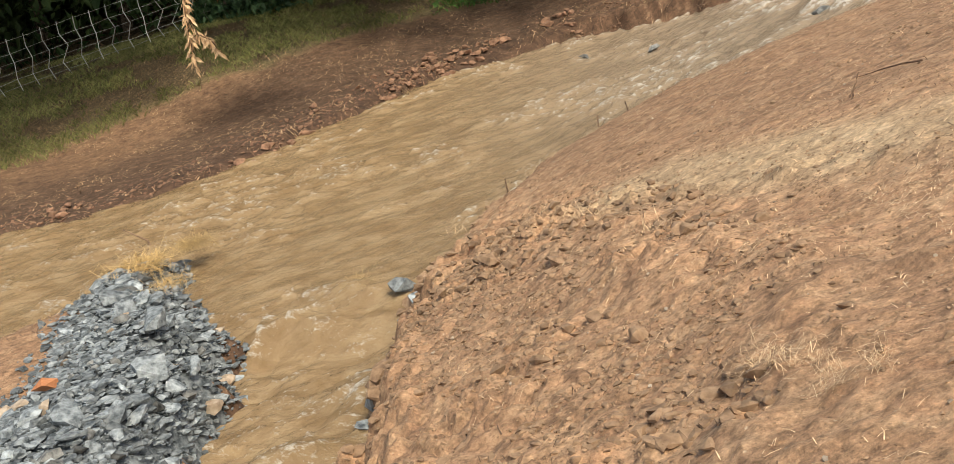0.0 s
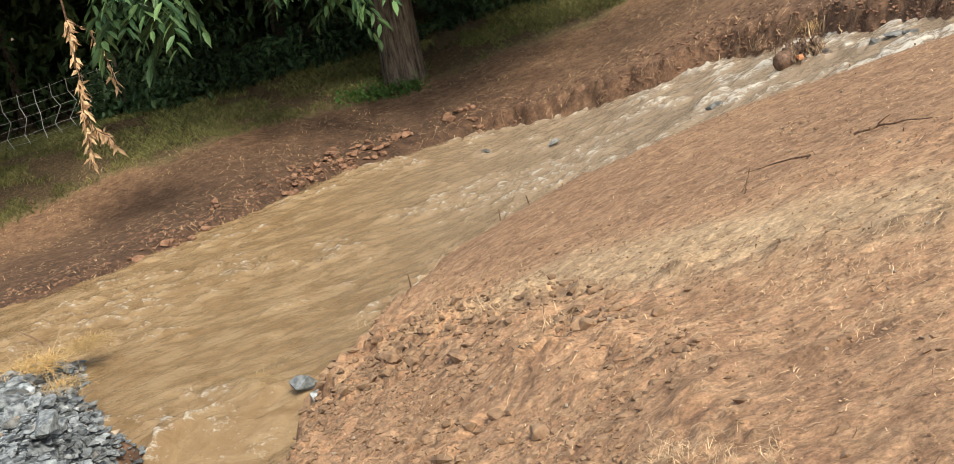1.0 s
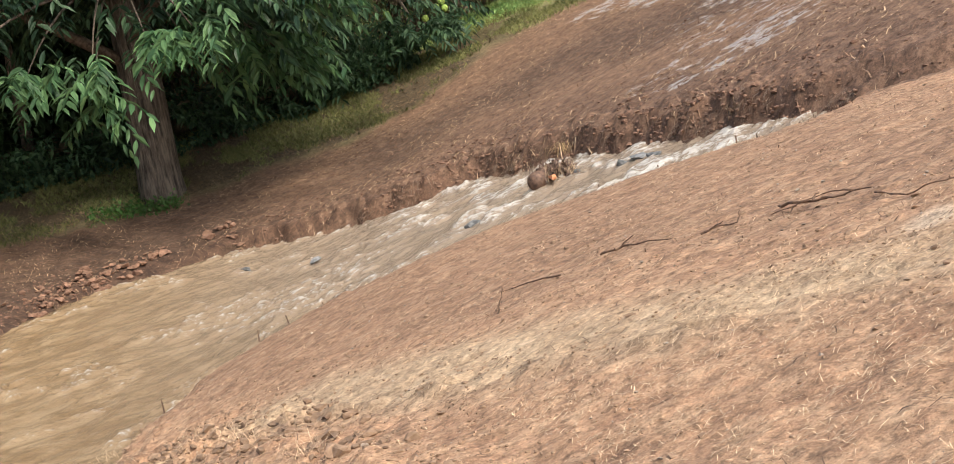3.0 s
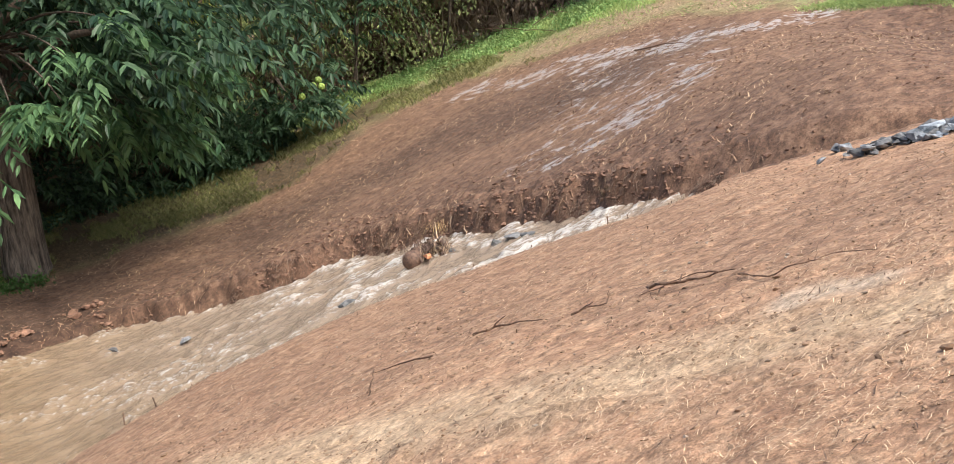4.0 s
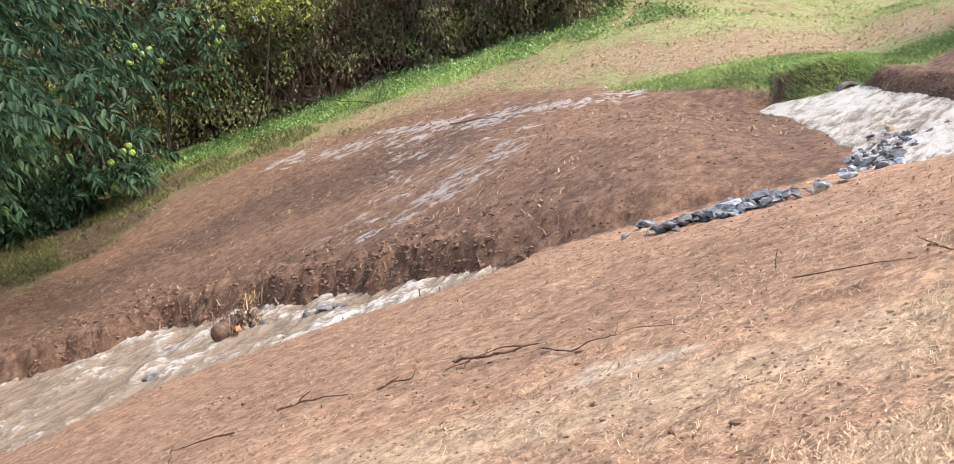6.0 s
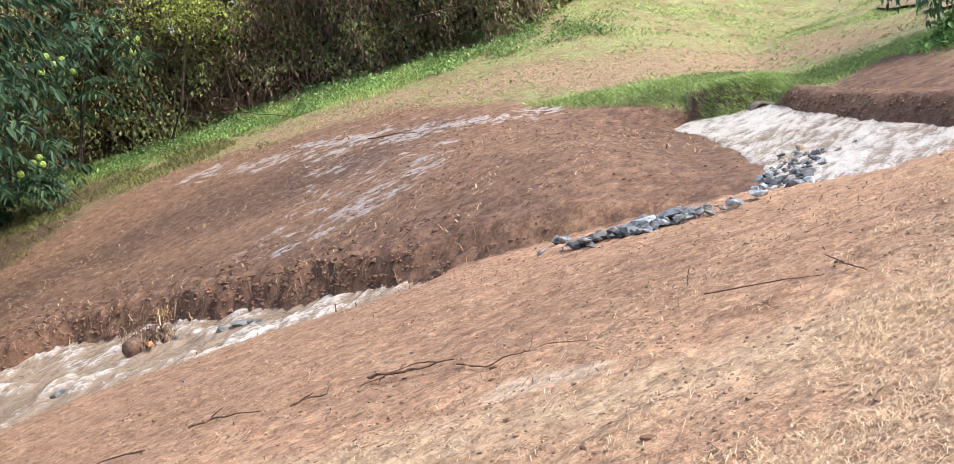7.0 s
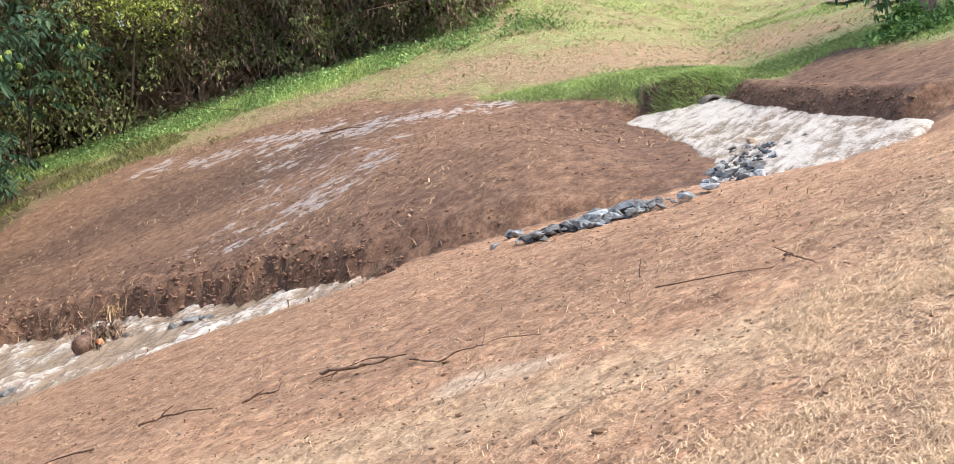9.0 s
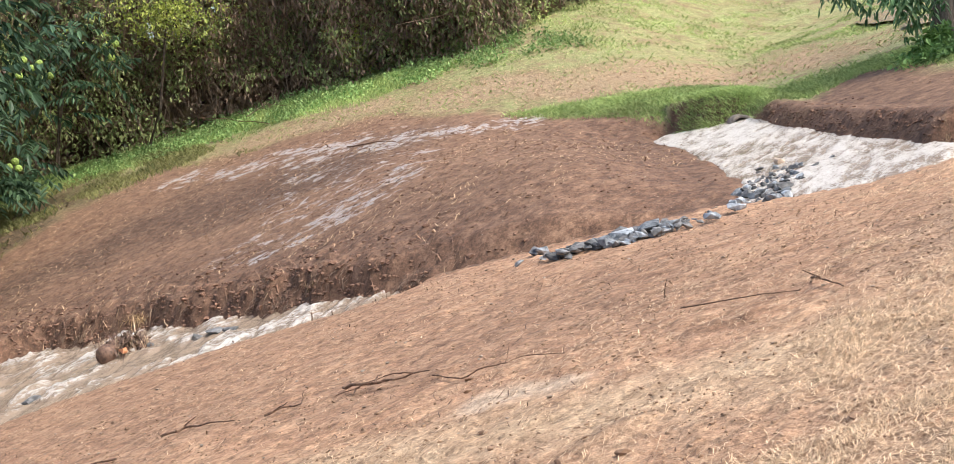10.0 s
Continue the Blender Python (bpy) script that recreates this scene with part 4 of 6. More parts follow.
# ---- wire fence ----
def wire_fence():
    ob = thing("fence", (0, 0, 0), "sagging galvanised wire mesh stock fence with bent droppers", "fence")
    a, b = Vector((-10.6, 25.2, 0)), Vector((-4.2, 28.2, 0))
    n = 20
    top = []
    for k in range(n + 1):
        p = a.lerp(b, k / n)
        z = gz(p.x, p.y)
        bend = random.uniform(-0.05, 0.09)
        bm = bmesh.new()
        tube(bm, [(p.x, p.y, z - 0.05), (p.x - 0.06 - bend, p.y, z + 0.28), (p.x + bend, p.y, z + 0.6), (p.x - 0.04, p.y, z + 0.86), (p.x - 0.02, p.y, z + 1.12)], [0.009] * 5, 5)
        part("dropper", bm, WIRE, ob)
        top.append((p.x, p.y, z))
    for h in (0.12, 0.27, 0.44, 0.62, 0.82, 1.08):
        bm = bmesh.new()
        tube(bm, [(x - 0.03, y, z + h + random.uniform(-0.015, 0.015)) for x, y, z in top], [0.004] * len(top), 4)
        part("wire", bm, WIRE, ob)
    for k in (0, n):
        x, y, z = top[k]
        bm = bmesh.new()
        tube(bm, [(x, y + 0.08, z - 0.3), (x, y + 0.08, z + 0.7), (x + 0.02, y + 0.08, z + 1.3)], [0.06, 0.055, 0.05], 8)
        part("post", bm, BARK, ob)


wire_fence()


# ---- hedge, woodland ----
HEDGE_LINE = [(2.0, 33.5), (7.3, 32.6), (10.6, 31.6), (12.2, 30.0), (13.6, 29.2), (15.2, 28.6), (16.3, 26.7), (17.2, 24.7), (18.5, 23.6), (19.8, 23.2), (21.4, 23.6), (23.6, 24.5), (34, 28)]


def line_points(line, n):
    L = np.array(line, float)
    s = np.r_[0, np.cumsum(np.linalg.norm(np.diff(L, axis=0), axis=1))]
    t = rng.uniform(0, s[-1], n)
    return np.interp(t, s, L[:, 0]), np.interp(t, s, L[:, 1]), t


def hedge():
    ob = thing("hedge", (0, 0, 0), "tall overgrown hedge of green leaves and brown dry vines", "hedge")

    def mass(n, low, high, depth, bulge=0.5):
        x, y, t = line_points(HEDGE_LINE, n)
        h = rng.uniform(0, 1, n) ** 0.9
        top = high + 0.9 * vnoise(t / 2.1, t * 0, 3) + 0.5 * vnoise(t / 0.7, t * 0, 4)
        face = bulge * vnoise(t / 1.3, h * 3, 6) + 0.35 * vnoise(t / 0.45, h * 7, 9)
        back = np.abs(rng.normal(0, depth, n))
        dx, dy = 0.45, 0.9
        z = land(x, y) + low + h * (top - low)
        ins = 0.5 * (1 - h) + face + back
        return np.stack([x + dx * ins, y + dy * ins, z], 1)

    P = mass(88000, 0.1, 5.2, 0.42)
    P = P[fnoise(P[:, 0] + P[:, 1], P[:, 2] * 1.2, 1.3, 33) > -0.55]
    A = rng.normal(0, 0.6, P.shape) + (-0.35, -0.8, -0.35)
    s = rng.uniform(0.07, 0.16, len(P))
    co, q = leaves(P, A, s, s * 0.55, 0.2)
    quads("green_foliage", co, q, HEDGE, ob)
    P = mass(52000, 0.05, 4.6, 0.4)
    P = P[fnoise(P[:, 0] * 0.9 + P[:, 1] * 0.6, P[:, 2], 1.5, 37) + 0.45 * smooth((P[:, 0] - 11) / 7) > 0.18]
    A = rng.normal(0, 0.7, P.shape) + (-0.2, -0.4, -0.9)
    s = rng.uniform(0.08, 0.19, len(P))
    co, q = leaves(P, A, s, s * 0.35, 0.3)
    quads("dry_foliage", co, q, DRY_VINE, ob)
    P = mass(4200, 0.2, 4.5, 0.3)
    D = rng.normal(0, 0.25, P.shape) + (0, 0, 0.55)
    co, q = strips(P, D * rng.uniform(0.5, 2.2, len(P))[:, None], rng.uniform(0.008, 0.02, len(P)), rng.normal(0, 0.08, P.shape), np.tile((0.4, 0.9, 0.1), (len(P), 1)))
    quads("vine_tangle", co, q, DRY_VINE, ob)
    # dense heart of the hedge
    x, y, t = line_points(HEDGE_LINE, 16000)
    z = land(x, y) + rng.uniform(0, 6, len(x))
    P = np.stack([x + 0.5 + rng.uniform(0.2, 1.2, len(x)), y + 1.1 + rng.uniform(0.2, 1.2, len(x)), z], 1)
    s = rng.uniform(0.4, 0.8, len(P))
    co, q = leaves(P, rng.normal(0, 1, P.shape), s, s * 0.7, 0.2)
    quads("inner_foliage", co, q, DRY_VINE, ob)
    return ob


hedge()


def hedge_chestnut():
    """Chestnut boughs with burrs that lean out of the hedge."""
    ob = thing("chestnut_bush", (0, 0, 0), "leafy chestnut boughs with green spiny burrs against the hedge", "tree")
    spots = [((8.4, 29.0, 3.0), 1.5, 70), ((6.6, 29.6, 3.6), 1.8, 110), ((9.8, 30.2, 5.0), 1.5, 70), ((6.4, 29.6, 5.6), 1.8, 90), ((11.4, 29.6, 5.6), 1.0, 40), ((5.2, 29.6, 2.2), 1.5, 80), ((8.9, 29.0, 2.4), 0.8, 22)]
    for c, spread, n in spots:
        c = np.array(c)
        foot = (c[0] - 0.3, c[1] + 2.2, gz(c[0] - 0.3, c[1] + 2.2))
        bm = bmesh.new()
        tube(bm, [foot, (c[0] - 0.2, c[1] + 1.6, c[2] * 0.7 + 0.4), (c[0], c[1] + 0.5, c[2] + 0.3), tuple(c)], [0.09, 0.07, 0.05, 0.02], 6)
        bough = part("bough", bm, LIMB, ob)
        P = c + rng.normal(0, spread * 0.5, (n, 3))
        P[:, 2] = np.maximum(P[:, 2], land(P[:, 0], P[:, 1]) + 0.7)
        co, q = sprays(P, rng.normal(0, 0.7, (n, 3)) * (1.3, 1.3, 0.6) + (-0.1, -0.6, 0.0), 0.75, 11, 0.24)
        quads("foliage", co, q, DIM_LEAF, bough)
    for x, y, z in ((8.75, 27.9, 3.05), (8.95, 27.9, 3.0), (8.9, 27.9, 3.16), (8.45, 27.9, 2.85), (7.6, 28.0, 3.1), (9.9, 29.0, 5.2), (10.1, 29.0, 5.3), (9.6, 29.0, 5.05), (10.3, 29.0, 5.0), (9.75, 29, 5.4), (11.5, 28.6, 5.5), (11.8, 28.6, 5.6), (11.65, 28.6, 5.3)):
        bm = bmesh.new()
        bmesh.ops.create_icosphere(bm, subdivisions=3, radius=0.08)
        for v in bm.verts:
            v.co *= 1 + 0.22 * noise.noise(v.co * 40)
            v.co += Vector((x, y, z))
        part("burr", bm, BURR, ob)


hedge_chestnut()


def sunlit_foliage(c, foot, spread, n):
    ob = thing("shrub", (0, 0, 0), "yellow-green foliage at the hedge with sunlight painted into its leaves", "shrub", "sunlit shrubs in the hedge")
    P = np.array(c) + rng.normal(0, spread, (n, 3))
    s = rng.uniform(0.06, 0.14, len(P))
    co, q = leaves(P, rng.normal(0, 1, P.shape) + (0, -0.4, 0.2), s, s * 0.5, 0.2)
    quads("foliage", co, q, SUNLIT, ob)
    bm = bmesh.new()
    tube(bm, [(*foot, gz(*foot)), ((c[0] + foot[0]) / 2, (c[1] + foot[1]) / 2, c[2] * 0.65), c], [0.05, 0.04, 0.02], 6)
    part("stem", bm, LIMB, ob)


sunlit_foliage((6.3, 28.9, 5.2), (6.3, 30.6), (0.45, 0.3, 0.35), 900)
# Stands for a sunlit tree beyond the hedge.
sunlit_foliage((12.9, 28.0, 6.2), (12.9, 30.2), (0.7, 0.3, 0.35), 1500)
sunlit_foliage((17.2, 26.6, 4.9), (17.6, 27.6), (0.25, 0.2, 0.3), 420)


def woodland():
    """The dark growth behind the fence and under the trees."""
    n = 26000
    x = rng.uniform(-26, 9, n)
    y = 29.5 + 0.12 * (x + 10) + np.abs(rng.normal(0, 2.5, n)) + 0.8 * vnoise(x / 1.5, x * 0, 44)
    y = np.where(x > -4, y + 2.0 * smooth((x + 4) / 5), y)
    z = land(x, y) + rng.uniform(0, 1, n) ** 0.8 * 8
    P = np.stack([x, y, z], 1)
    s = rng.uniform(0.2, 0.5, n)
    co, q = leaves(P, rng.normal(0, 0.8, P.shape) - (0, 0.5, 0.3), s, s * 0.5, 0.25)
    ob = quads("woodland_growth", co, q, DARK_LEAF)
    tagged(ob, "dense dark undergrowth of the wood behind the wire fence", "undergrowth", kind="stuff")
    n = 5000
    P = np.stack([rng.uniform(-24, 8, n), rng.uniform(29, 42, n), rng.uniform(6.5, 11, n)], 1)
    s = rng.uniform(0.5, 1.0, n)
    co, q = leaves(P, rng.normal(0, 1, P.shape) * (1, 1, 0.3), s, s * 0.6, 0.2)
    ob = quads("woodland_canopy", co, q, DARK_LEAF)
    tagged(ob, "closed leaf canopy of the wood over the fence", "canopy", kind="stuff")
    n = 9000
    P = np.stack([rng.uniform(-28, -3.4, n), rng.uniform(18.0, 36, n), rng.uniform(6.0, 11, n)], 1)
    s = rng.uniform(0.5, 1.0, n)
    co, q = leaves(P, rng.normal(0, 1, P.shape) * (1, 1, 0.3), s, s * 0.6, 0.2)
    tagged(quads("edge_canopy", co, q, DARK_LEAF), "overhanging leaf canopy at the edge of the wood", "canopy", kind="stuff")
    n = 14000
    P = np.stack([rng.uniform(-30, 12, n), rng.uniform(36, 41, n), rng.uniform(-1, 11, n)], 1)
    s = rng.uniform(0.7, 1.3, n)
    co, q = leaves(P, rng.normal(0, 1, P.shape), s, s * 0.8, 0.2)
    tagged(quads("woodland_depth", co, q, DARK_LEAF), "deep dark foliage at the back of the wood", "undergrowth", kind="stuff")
    n = 16000
    x = rng.uniform(-5, 8.5, n)
    y = 27.6 + 0.14 * x + 1.4 * np.abs(rng.normal(0, 1, n)) + 0.7 * vnoise(x / 1.1, x * 0, 45)
    z = land(x, y) + np.abs(rng.normal(0, 0.55, n))
    P = np.stack([x, y, z], 1)
    P = P[fnoise(P[:, 0], P[:, 2] * 2, 0.9, 48) > -0.5]
    s = rng.uniform(0.10, 0.24, len(P))
    co, q = leaves(P, rng.normal(0, 0.7, P.shape) + (0, -0.5, 0.0), s, s * 0.5, 0.3)
    tagged(quads("woodland_edge_plants", co, q, DIM_LEAF), "low dark green plants along the foot of the wood", "undergrowth", kind="stuff")
    for k in range(7):
        tx, ty = -16 + 3.1 * k + random.uniform(-0.8, 0.8), 30.5 + random.uniform(0, 2.5)
        t = thing("woodland_tree", (tx, ty, gz(tx, ty) - 0.1), "slim dark tree trunk standing in the wood", "tree", "trees of the wood")
        bm = bmesh.new()
        tube(bm, [(0, 0, 0), (0.1, 0, 2.5), (random.uniform(-0.4, 0.4), 0.2, 5), (random.uniform(-0.5, 0.5), 0.2, 8.5)], [0.16, 0.13, 0.11, 0.07], 9)
        part("trunk", bm, LIMB, t, smooth_faces=True)
        for j in range(3):
            bm = bmesh.new()
            sx = random.choice((-1, 1))
            tube(bm, [(0.05, 0, 3 + j), (sx * 0.8, -0.3, 3.8 + j), (sx * 1.7, -0.6, 4.2 + j)], [0.06, 0.04, 0.02], 6)
            part("limb", bm, LIMB, t, smooth_faces=True)


woodland()


# ---- tree and bush above the culvert ----
def bank_tree():
    x0, y0 = 17.8, 10.95
    z0 = gz(x0, y0)
    t = thing("tree", (0, 0, 0), "tree with a grey-brown trunk standing in grass above the cut bank", "tree")
    bm = bmesh.new()
    tube(bm, [(x0, y0, z0 - 0.3), (x0, y0, z0 + 0.3), (x0 - 0.05, y0, z0 + 1.5), (x0 - 0.1, y0 + 0.1, z0 + 4.5)], [0.36, 0.25, 0.22, 0.18], 18)
    part("trunk", bm, BARK, t, smooth_faces=True)
    for dx, dy in ((0.4, -1.8), (2.4, -2.0), (2.2, -3.4), (1.0, -3.2)):
        bm = bmesh.new()
        tube(bm, [(x0, y0, z0 + 2.6), (x0 + dx * 0.5, y0 + dy * 0.5, z0 + 3.6), (x0 + dx, y0 + dy, z0 + 3.4)], [0.12, 0.08, 0.03], 7)
        part("limb", bm, LIMB, t, smooth_faces=True)
    P = np.array((x0 + 1.6, y0 - 2.6, z0 + 4.4)) + rng.normal(0, (1.2, 1.3, 0.8), (420, 3))
    P[:, 2] = np.maximum(P[:, 2], z0 + 2.6)
    co, q = sprays(P, rng.normal(0, 1, P.shape) * (1, 1, 0.3), 0.6, 9, 0.2)
    quads("crown", co, q, LEAF, t)
    for at, k in (((16.5, 11.9, 4.5), 12), ((16.65, 11.3, 4.5), 16), ((16.7, 10.95, 4.35), 22), ((16.75, 10.75, 4.15), 14)):
        bm = bmesh.new()
        tube(bm, [(x0, y0, z0 + 1.9), ((x0 + at[0]) / 2, (y0 + at[1]) / 2, at[2] + 0.6), at], [0.05, 0.03, 0.01], 6)
        limb = part("limb", bm, LIMB, t, smooth_faces=True)
        P = np.array(at) + rng.normal(0, (0.16, 0.2, 0.1), (k, 3))
        co, q = sprays(P, rng.normal(0, 0.6, P.shape) * (1, 1, 0.2) - (0, 0, 0.5), 0.3, 7, 0.16)
        quads("foliage", co, q, LEAF, limb)
    b = thing("bush", (0, 0, 0), "low green bush and long grass round the tree's foot", "bush")
    P = np.array((17.0, 10.35, 0)) + rng.normal(0, (0.30, 0.32, 0), (2600, 3))
    left = np.array((17.2, 10.85, 0)) + rng.normal(0, (0.14, 0.12, 0), (700, 3))
    P = np.concatenate([P, left])
    P[:, 2] = land(P[:, 0], P[:, 1]) + np.abs(rng.normal(0, 0.06, len(P))) + np.where(np.arange(len(P)) >= 2600, rng.uniform(0, 0.28, len(P)), 0)
    s = rng.uniform(0.08, 0.2, len(P))
    co, q = leaves(P, rng.normal(0, 0.7, P.shape) + (0, 0, 0.4), s, s * 0.4, 0.3)
    quads("foliage", co, q, BUSH_GREEN, b)


bank_tree()


def culvert():
    ob = thing("culvert_pipe", (14.90, 12.70, 2.58), "weathered concrete culvert pipe mouth in the grassy bank", "pipe", rz=-38)
    bm = bmesh.new()
    seg = 32
    rings = []
    for r, y in ((0.20, -0.15), (0.155, -0.15), (0.15, 1.0), (0.20, 1.0)):
        rings.append([bm.verts.new((r * math.cos(2 * math.pi * k / seg), y + 0.01 * math.sin(5 * k), r * math.sin(2 * math.pi * k / seg))) for k in range(seg)])
    for a, b in zip(rings, rings[1:] + rings[:1]):
        for k in range(seg):
            bm.faces.new((a[k], a[(k + 1) % seg], b[(k + 1) % seg], b[k]))
    part("pipe", bm, CONCRETE, ob, smooth_faces=True)
    # Dark disc added inside the pipe to stand for its unlit depth.
    bm = bmesh.new()
    bmesh.ops.create_cone(bm, cap_ends=True, segments=24, radius1=0.152, radius2=0.152, depth=0.02, matrix=pose(0, 0.9, 0, 90))
    part("back_wall", bm, TWIG, ob)


culvert()


# ---- rubble heap on the spit ----
def rubble_heap():
    ob = thing("rubble_heap", (0, 0, 0), "heap of angular blue-grey broken stone at the water's edge", "stones")
    area = [(-3.05, 13.95), (-2.83, 12.9), (-2.8, 12.0), (-2.42, 11.0), (-2.04, 10.3), (-2.0, 9.6), (-2.05, 8.6), (-2.2, 6.6), (-4.4, 6.6), (-4.05, 9.0), (-3.8, 9.9), (-3.85, 10.9), (-3.95, 12.3), (-3.55, 12.9), (-3.35, 13.6)]

    def lift(x, y):
        return 0.20 * smooth(-inside(x, y, area) / 0.9)

    big = [(-2.84, 10.12, 0.56, SLABS[0]), (-3.8, 12.36, 0.40, SLABS[2]), (-3.62, 12.3, 0.30, DARKS[1]), (-2.66, 9.12, 0.46, STONES[2]), (-2.25, 9.79, 0.40, SLABS[1]), (-3.51, 9.26, 0.32, ORANGES[0]), (-2.72, 8.65, 0.30, SLABS[2]), (-3.41, 11.26, 0.42, SLABS[3]), (-3.05, 11.1, 0.4, SLABS[1]),
           (-2.33, 9.34, 0.30, TANS[0]), (-2.61, 9.7, 0.30, TANS[1]), (-3.2, 10.7, 0.34, STONES[3]), (-3.74, 10.36, 0.18, STONES[5]), (-3.45, 8.6, 0.36, SLABS[1]), (-3.1, 8.3, 0.4, SLABS[3]), (-2.5, 8.2, 0.36, STONES[1]), (-3.3, 13.3, 0.24, STONES[8]), (-3.22, 13.6, 0.24, STONES[3]), (-3.1, 12.9, 0.22, SLABS[1]), (-3.0, 13.3, 0.2, STONES[5]), (-2.95, 12.5, 0.24, STONES[0]), (-2.9, 11.7, 0.26, SLABS[2]), (-3.3, 12.0, 0.3, DARKS[3])]
    for x, y, s, me in big:
        piece("stone", me, (x, y, gz(x, y) + lift(x, y) + 0.12 * s), 0.85 * s, ob, 18)
    x, y = scatter(2200, (-4.4, -1.9, 7.2, 14.1), lambda x, y: 1.0 * (inside(x, y, area) < rng.normal(0, 0.08, len(x))))
    x, y = x[:283], y[:283]
    z = land(x, y) + lift(x, y)
    for i in range(len(x)):
        s = 0.07 + 0.17 * random.random() ** 2.4
        me = random.choice(TANS) if random.random() < 0.07 else random.choice(STONES + SLABS + SLABS + DARKS)
        piece("stone", me, (x[i], y[i], z[i] + 0.12 * s), s, ob, 35)
    x, y = scatter(22000, (-4.5, -1.8, 6.6, 14.2), lambda x, y: 1.0 * (inside(x, y, area) < np.abs(rng.normal(0, 0.14, len(x))) - 0.05))
    g = joined("gravel", STONES[:3] + SLABS, x, y, land(x, y) + lift(x, y) * 0.95, 0.025 + 0.11 * rng.uniform(0, 1, len(x)) ** 3, ROCK, ob)
    tagged(g, kind="stuff")
    # earth core under the stones
    xs, ys = np.arange(-4.6, -1.6, 0.08), np.arange(6.9, 14.4, 0.08)
    X, Y = np.meshgrid(xs, ys)
    Z = land(X, Y) + lift(X, Y) - 0.05 + 0.03 * fnoise(X, Y, 0.3, 55)
    core, _ = grid_mesh("core", X, Y, Z, ROCK, inside(X, Y, area) < 0.05)
    core.parent = ob
    return ob


rubble_heap()


def straw_tuft(at, radius, height, n, label, mat=STRAW, up=0.3):
    ob = thing("straw_tuft", (0, 0, 0), label, "straw", "tufts of straw")
    c = np.array(at)
    P = c + rng.normal(0, radius * 0.5, (n, 3)) * (1, 1, 0)
    P[:, 2] += np.abs(rng.normal(0, height * 0.4, n))
    D = rng.normal(0, 1, (n, 3)) * (1, 1, 0.18 if up < 0 else 0.5) + (0, 0, up)
    D = unit(D) * (radius * rng.uniform(0.5, 1.3, n))[:, None]
    co, q = strips(P, D, radius * rng.uniform(0.014, 0.028, n), rng.normal(0, radius * 0.14, (n, 3)) + (0, 0, radius * 0.1))
    tagged(quads("stalk_mat", co, q, mat, ob), kind="stuff")
    return ob


for at, r, h, n in (((-3.02, 13.2, -0.08), 0.2, 0.10, 600), ((-3.42, 12.5, 0.0), 0.26, 0.10, 700), ((-2.95, 11.5, 0.06), 0.2, 0.05, 220), ((-1.17, 11.2, -0.27), 0.16, 0.05, 90)):
    straw_tuft(at, r, 0.4 * h, n, "matted yellow straw caught on the wet stone heap", GOLD, -0.12)
for x, y, r, n, u in ((1.04, 6.85, 0.12, 50, 0.8), (0.93, 3.98, 0.085, 120, 0.15), (0.88, 4.12, 0.07, 70, 0.15), (1.05, 3.85, 0.07, 70, 0.2), (1.0, 3.6, 0.07, 70, 0.3), (1.16, 3.6, 0.07, 60, 0.2), (0.52, 8.8, 0.12, 30, 0.6), (0.75, 8.2, 0.13, 40, 0.4), (3.76, 7.7, 0.09, 24, 0.4), (4.73, 3.43, 0.06, 60, 0.6), (3.9, 4.28, 0.05, 50, 0.7), (-0.15, 12.0, 0.14, 50, 0.3), (5.3, 3.9, 0.07, 50, 0.5)):
    straw_tuft((x, y, gz(x, y)), r, 0.08, n, "small tuft of dry straw on bare earth", STRAW, u)
for x, y, r, n in ((7.05, 17.3, 0.22, 90), (7.0, 16.6, 0.2, 60), (6.6, 18.4, 0.2, 60), (4.2, 20.7, 0.2, 50), (2.4, 22.0, 0.2, 50), (-0.6, 20.6, 0.2, 50), (7.7, 13.3, 0.2, 60)):
    straw_tuft((x, y, gz(x, y) + 0.02), r, 0.12, n, "dry grass roots hanging from the cut bank", LITTER_LEAF if n != 90 else GOLD, -1.1)


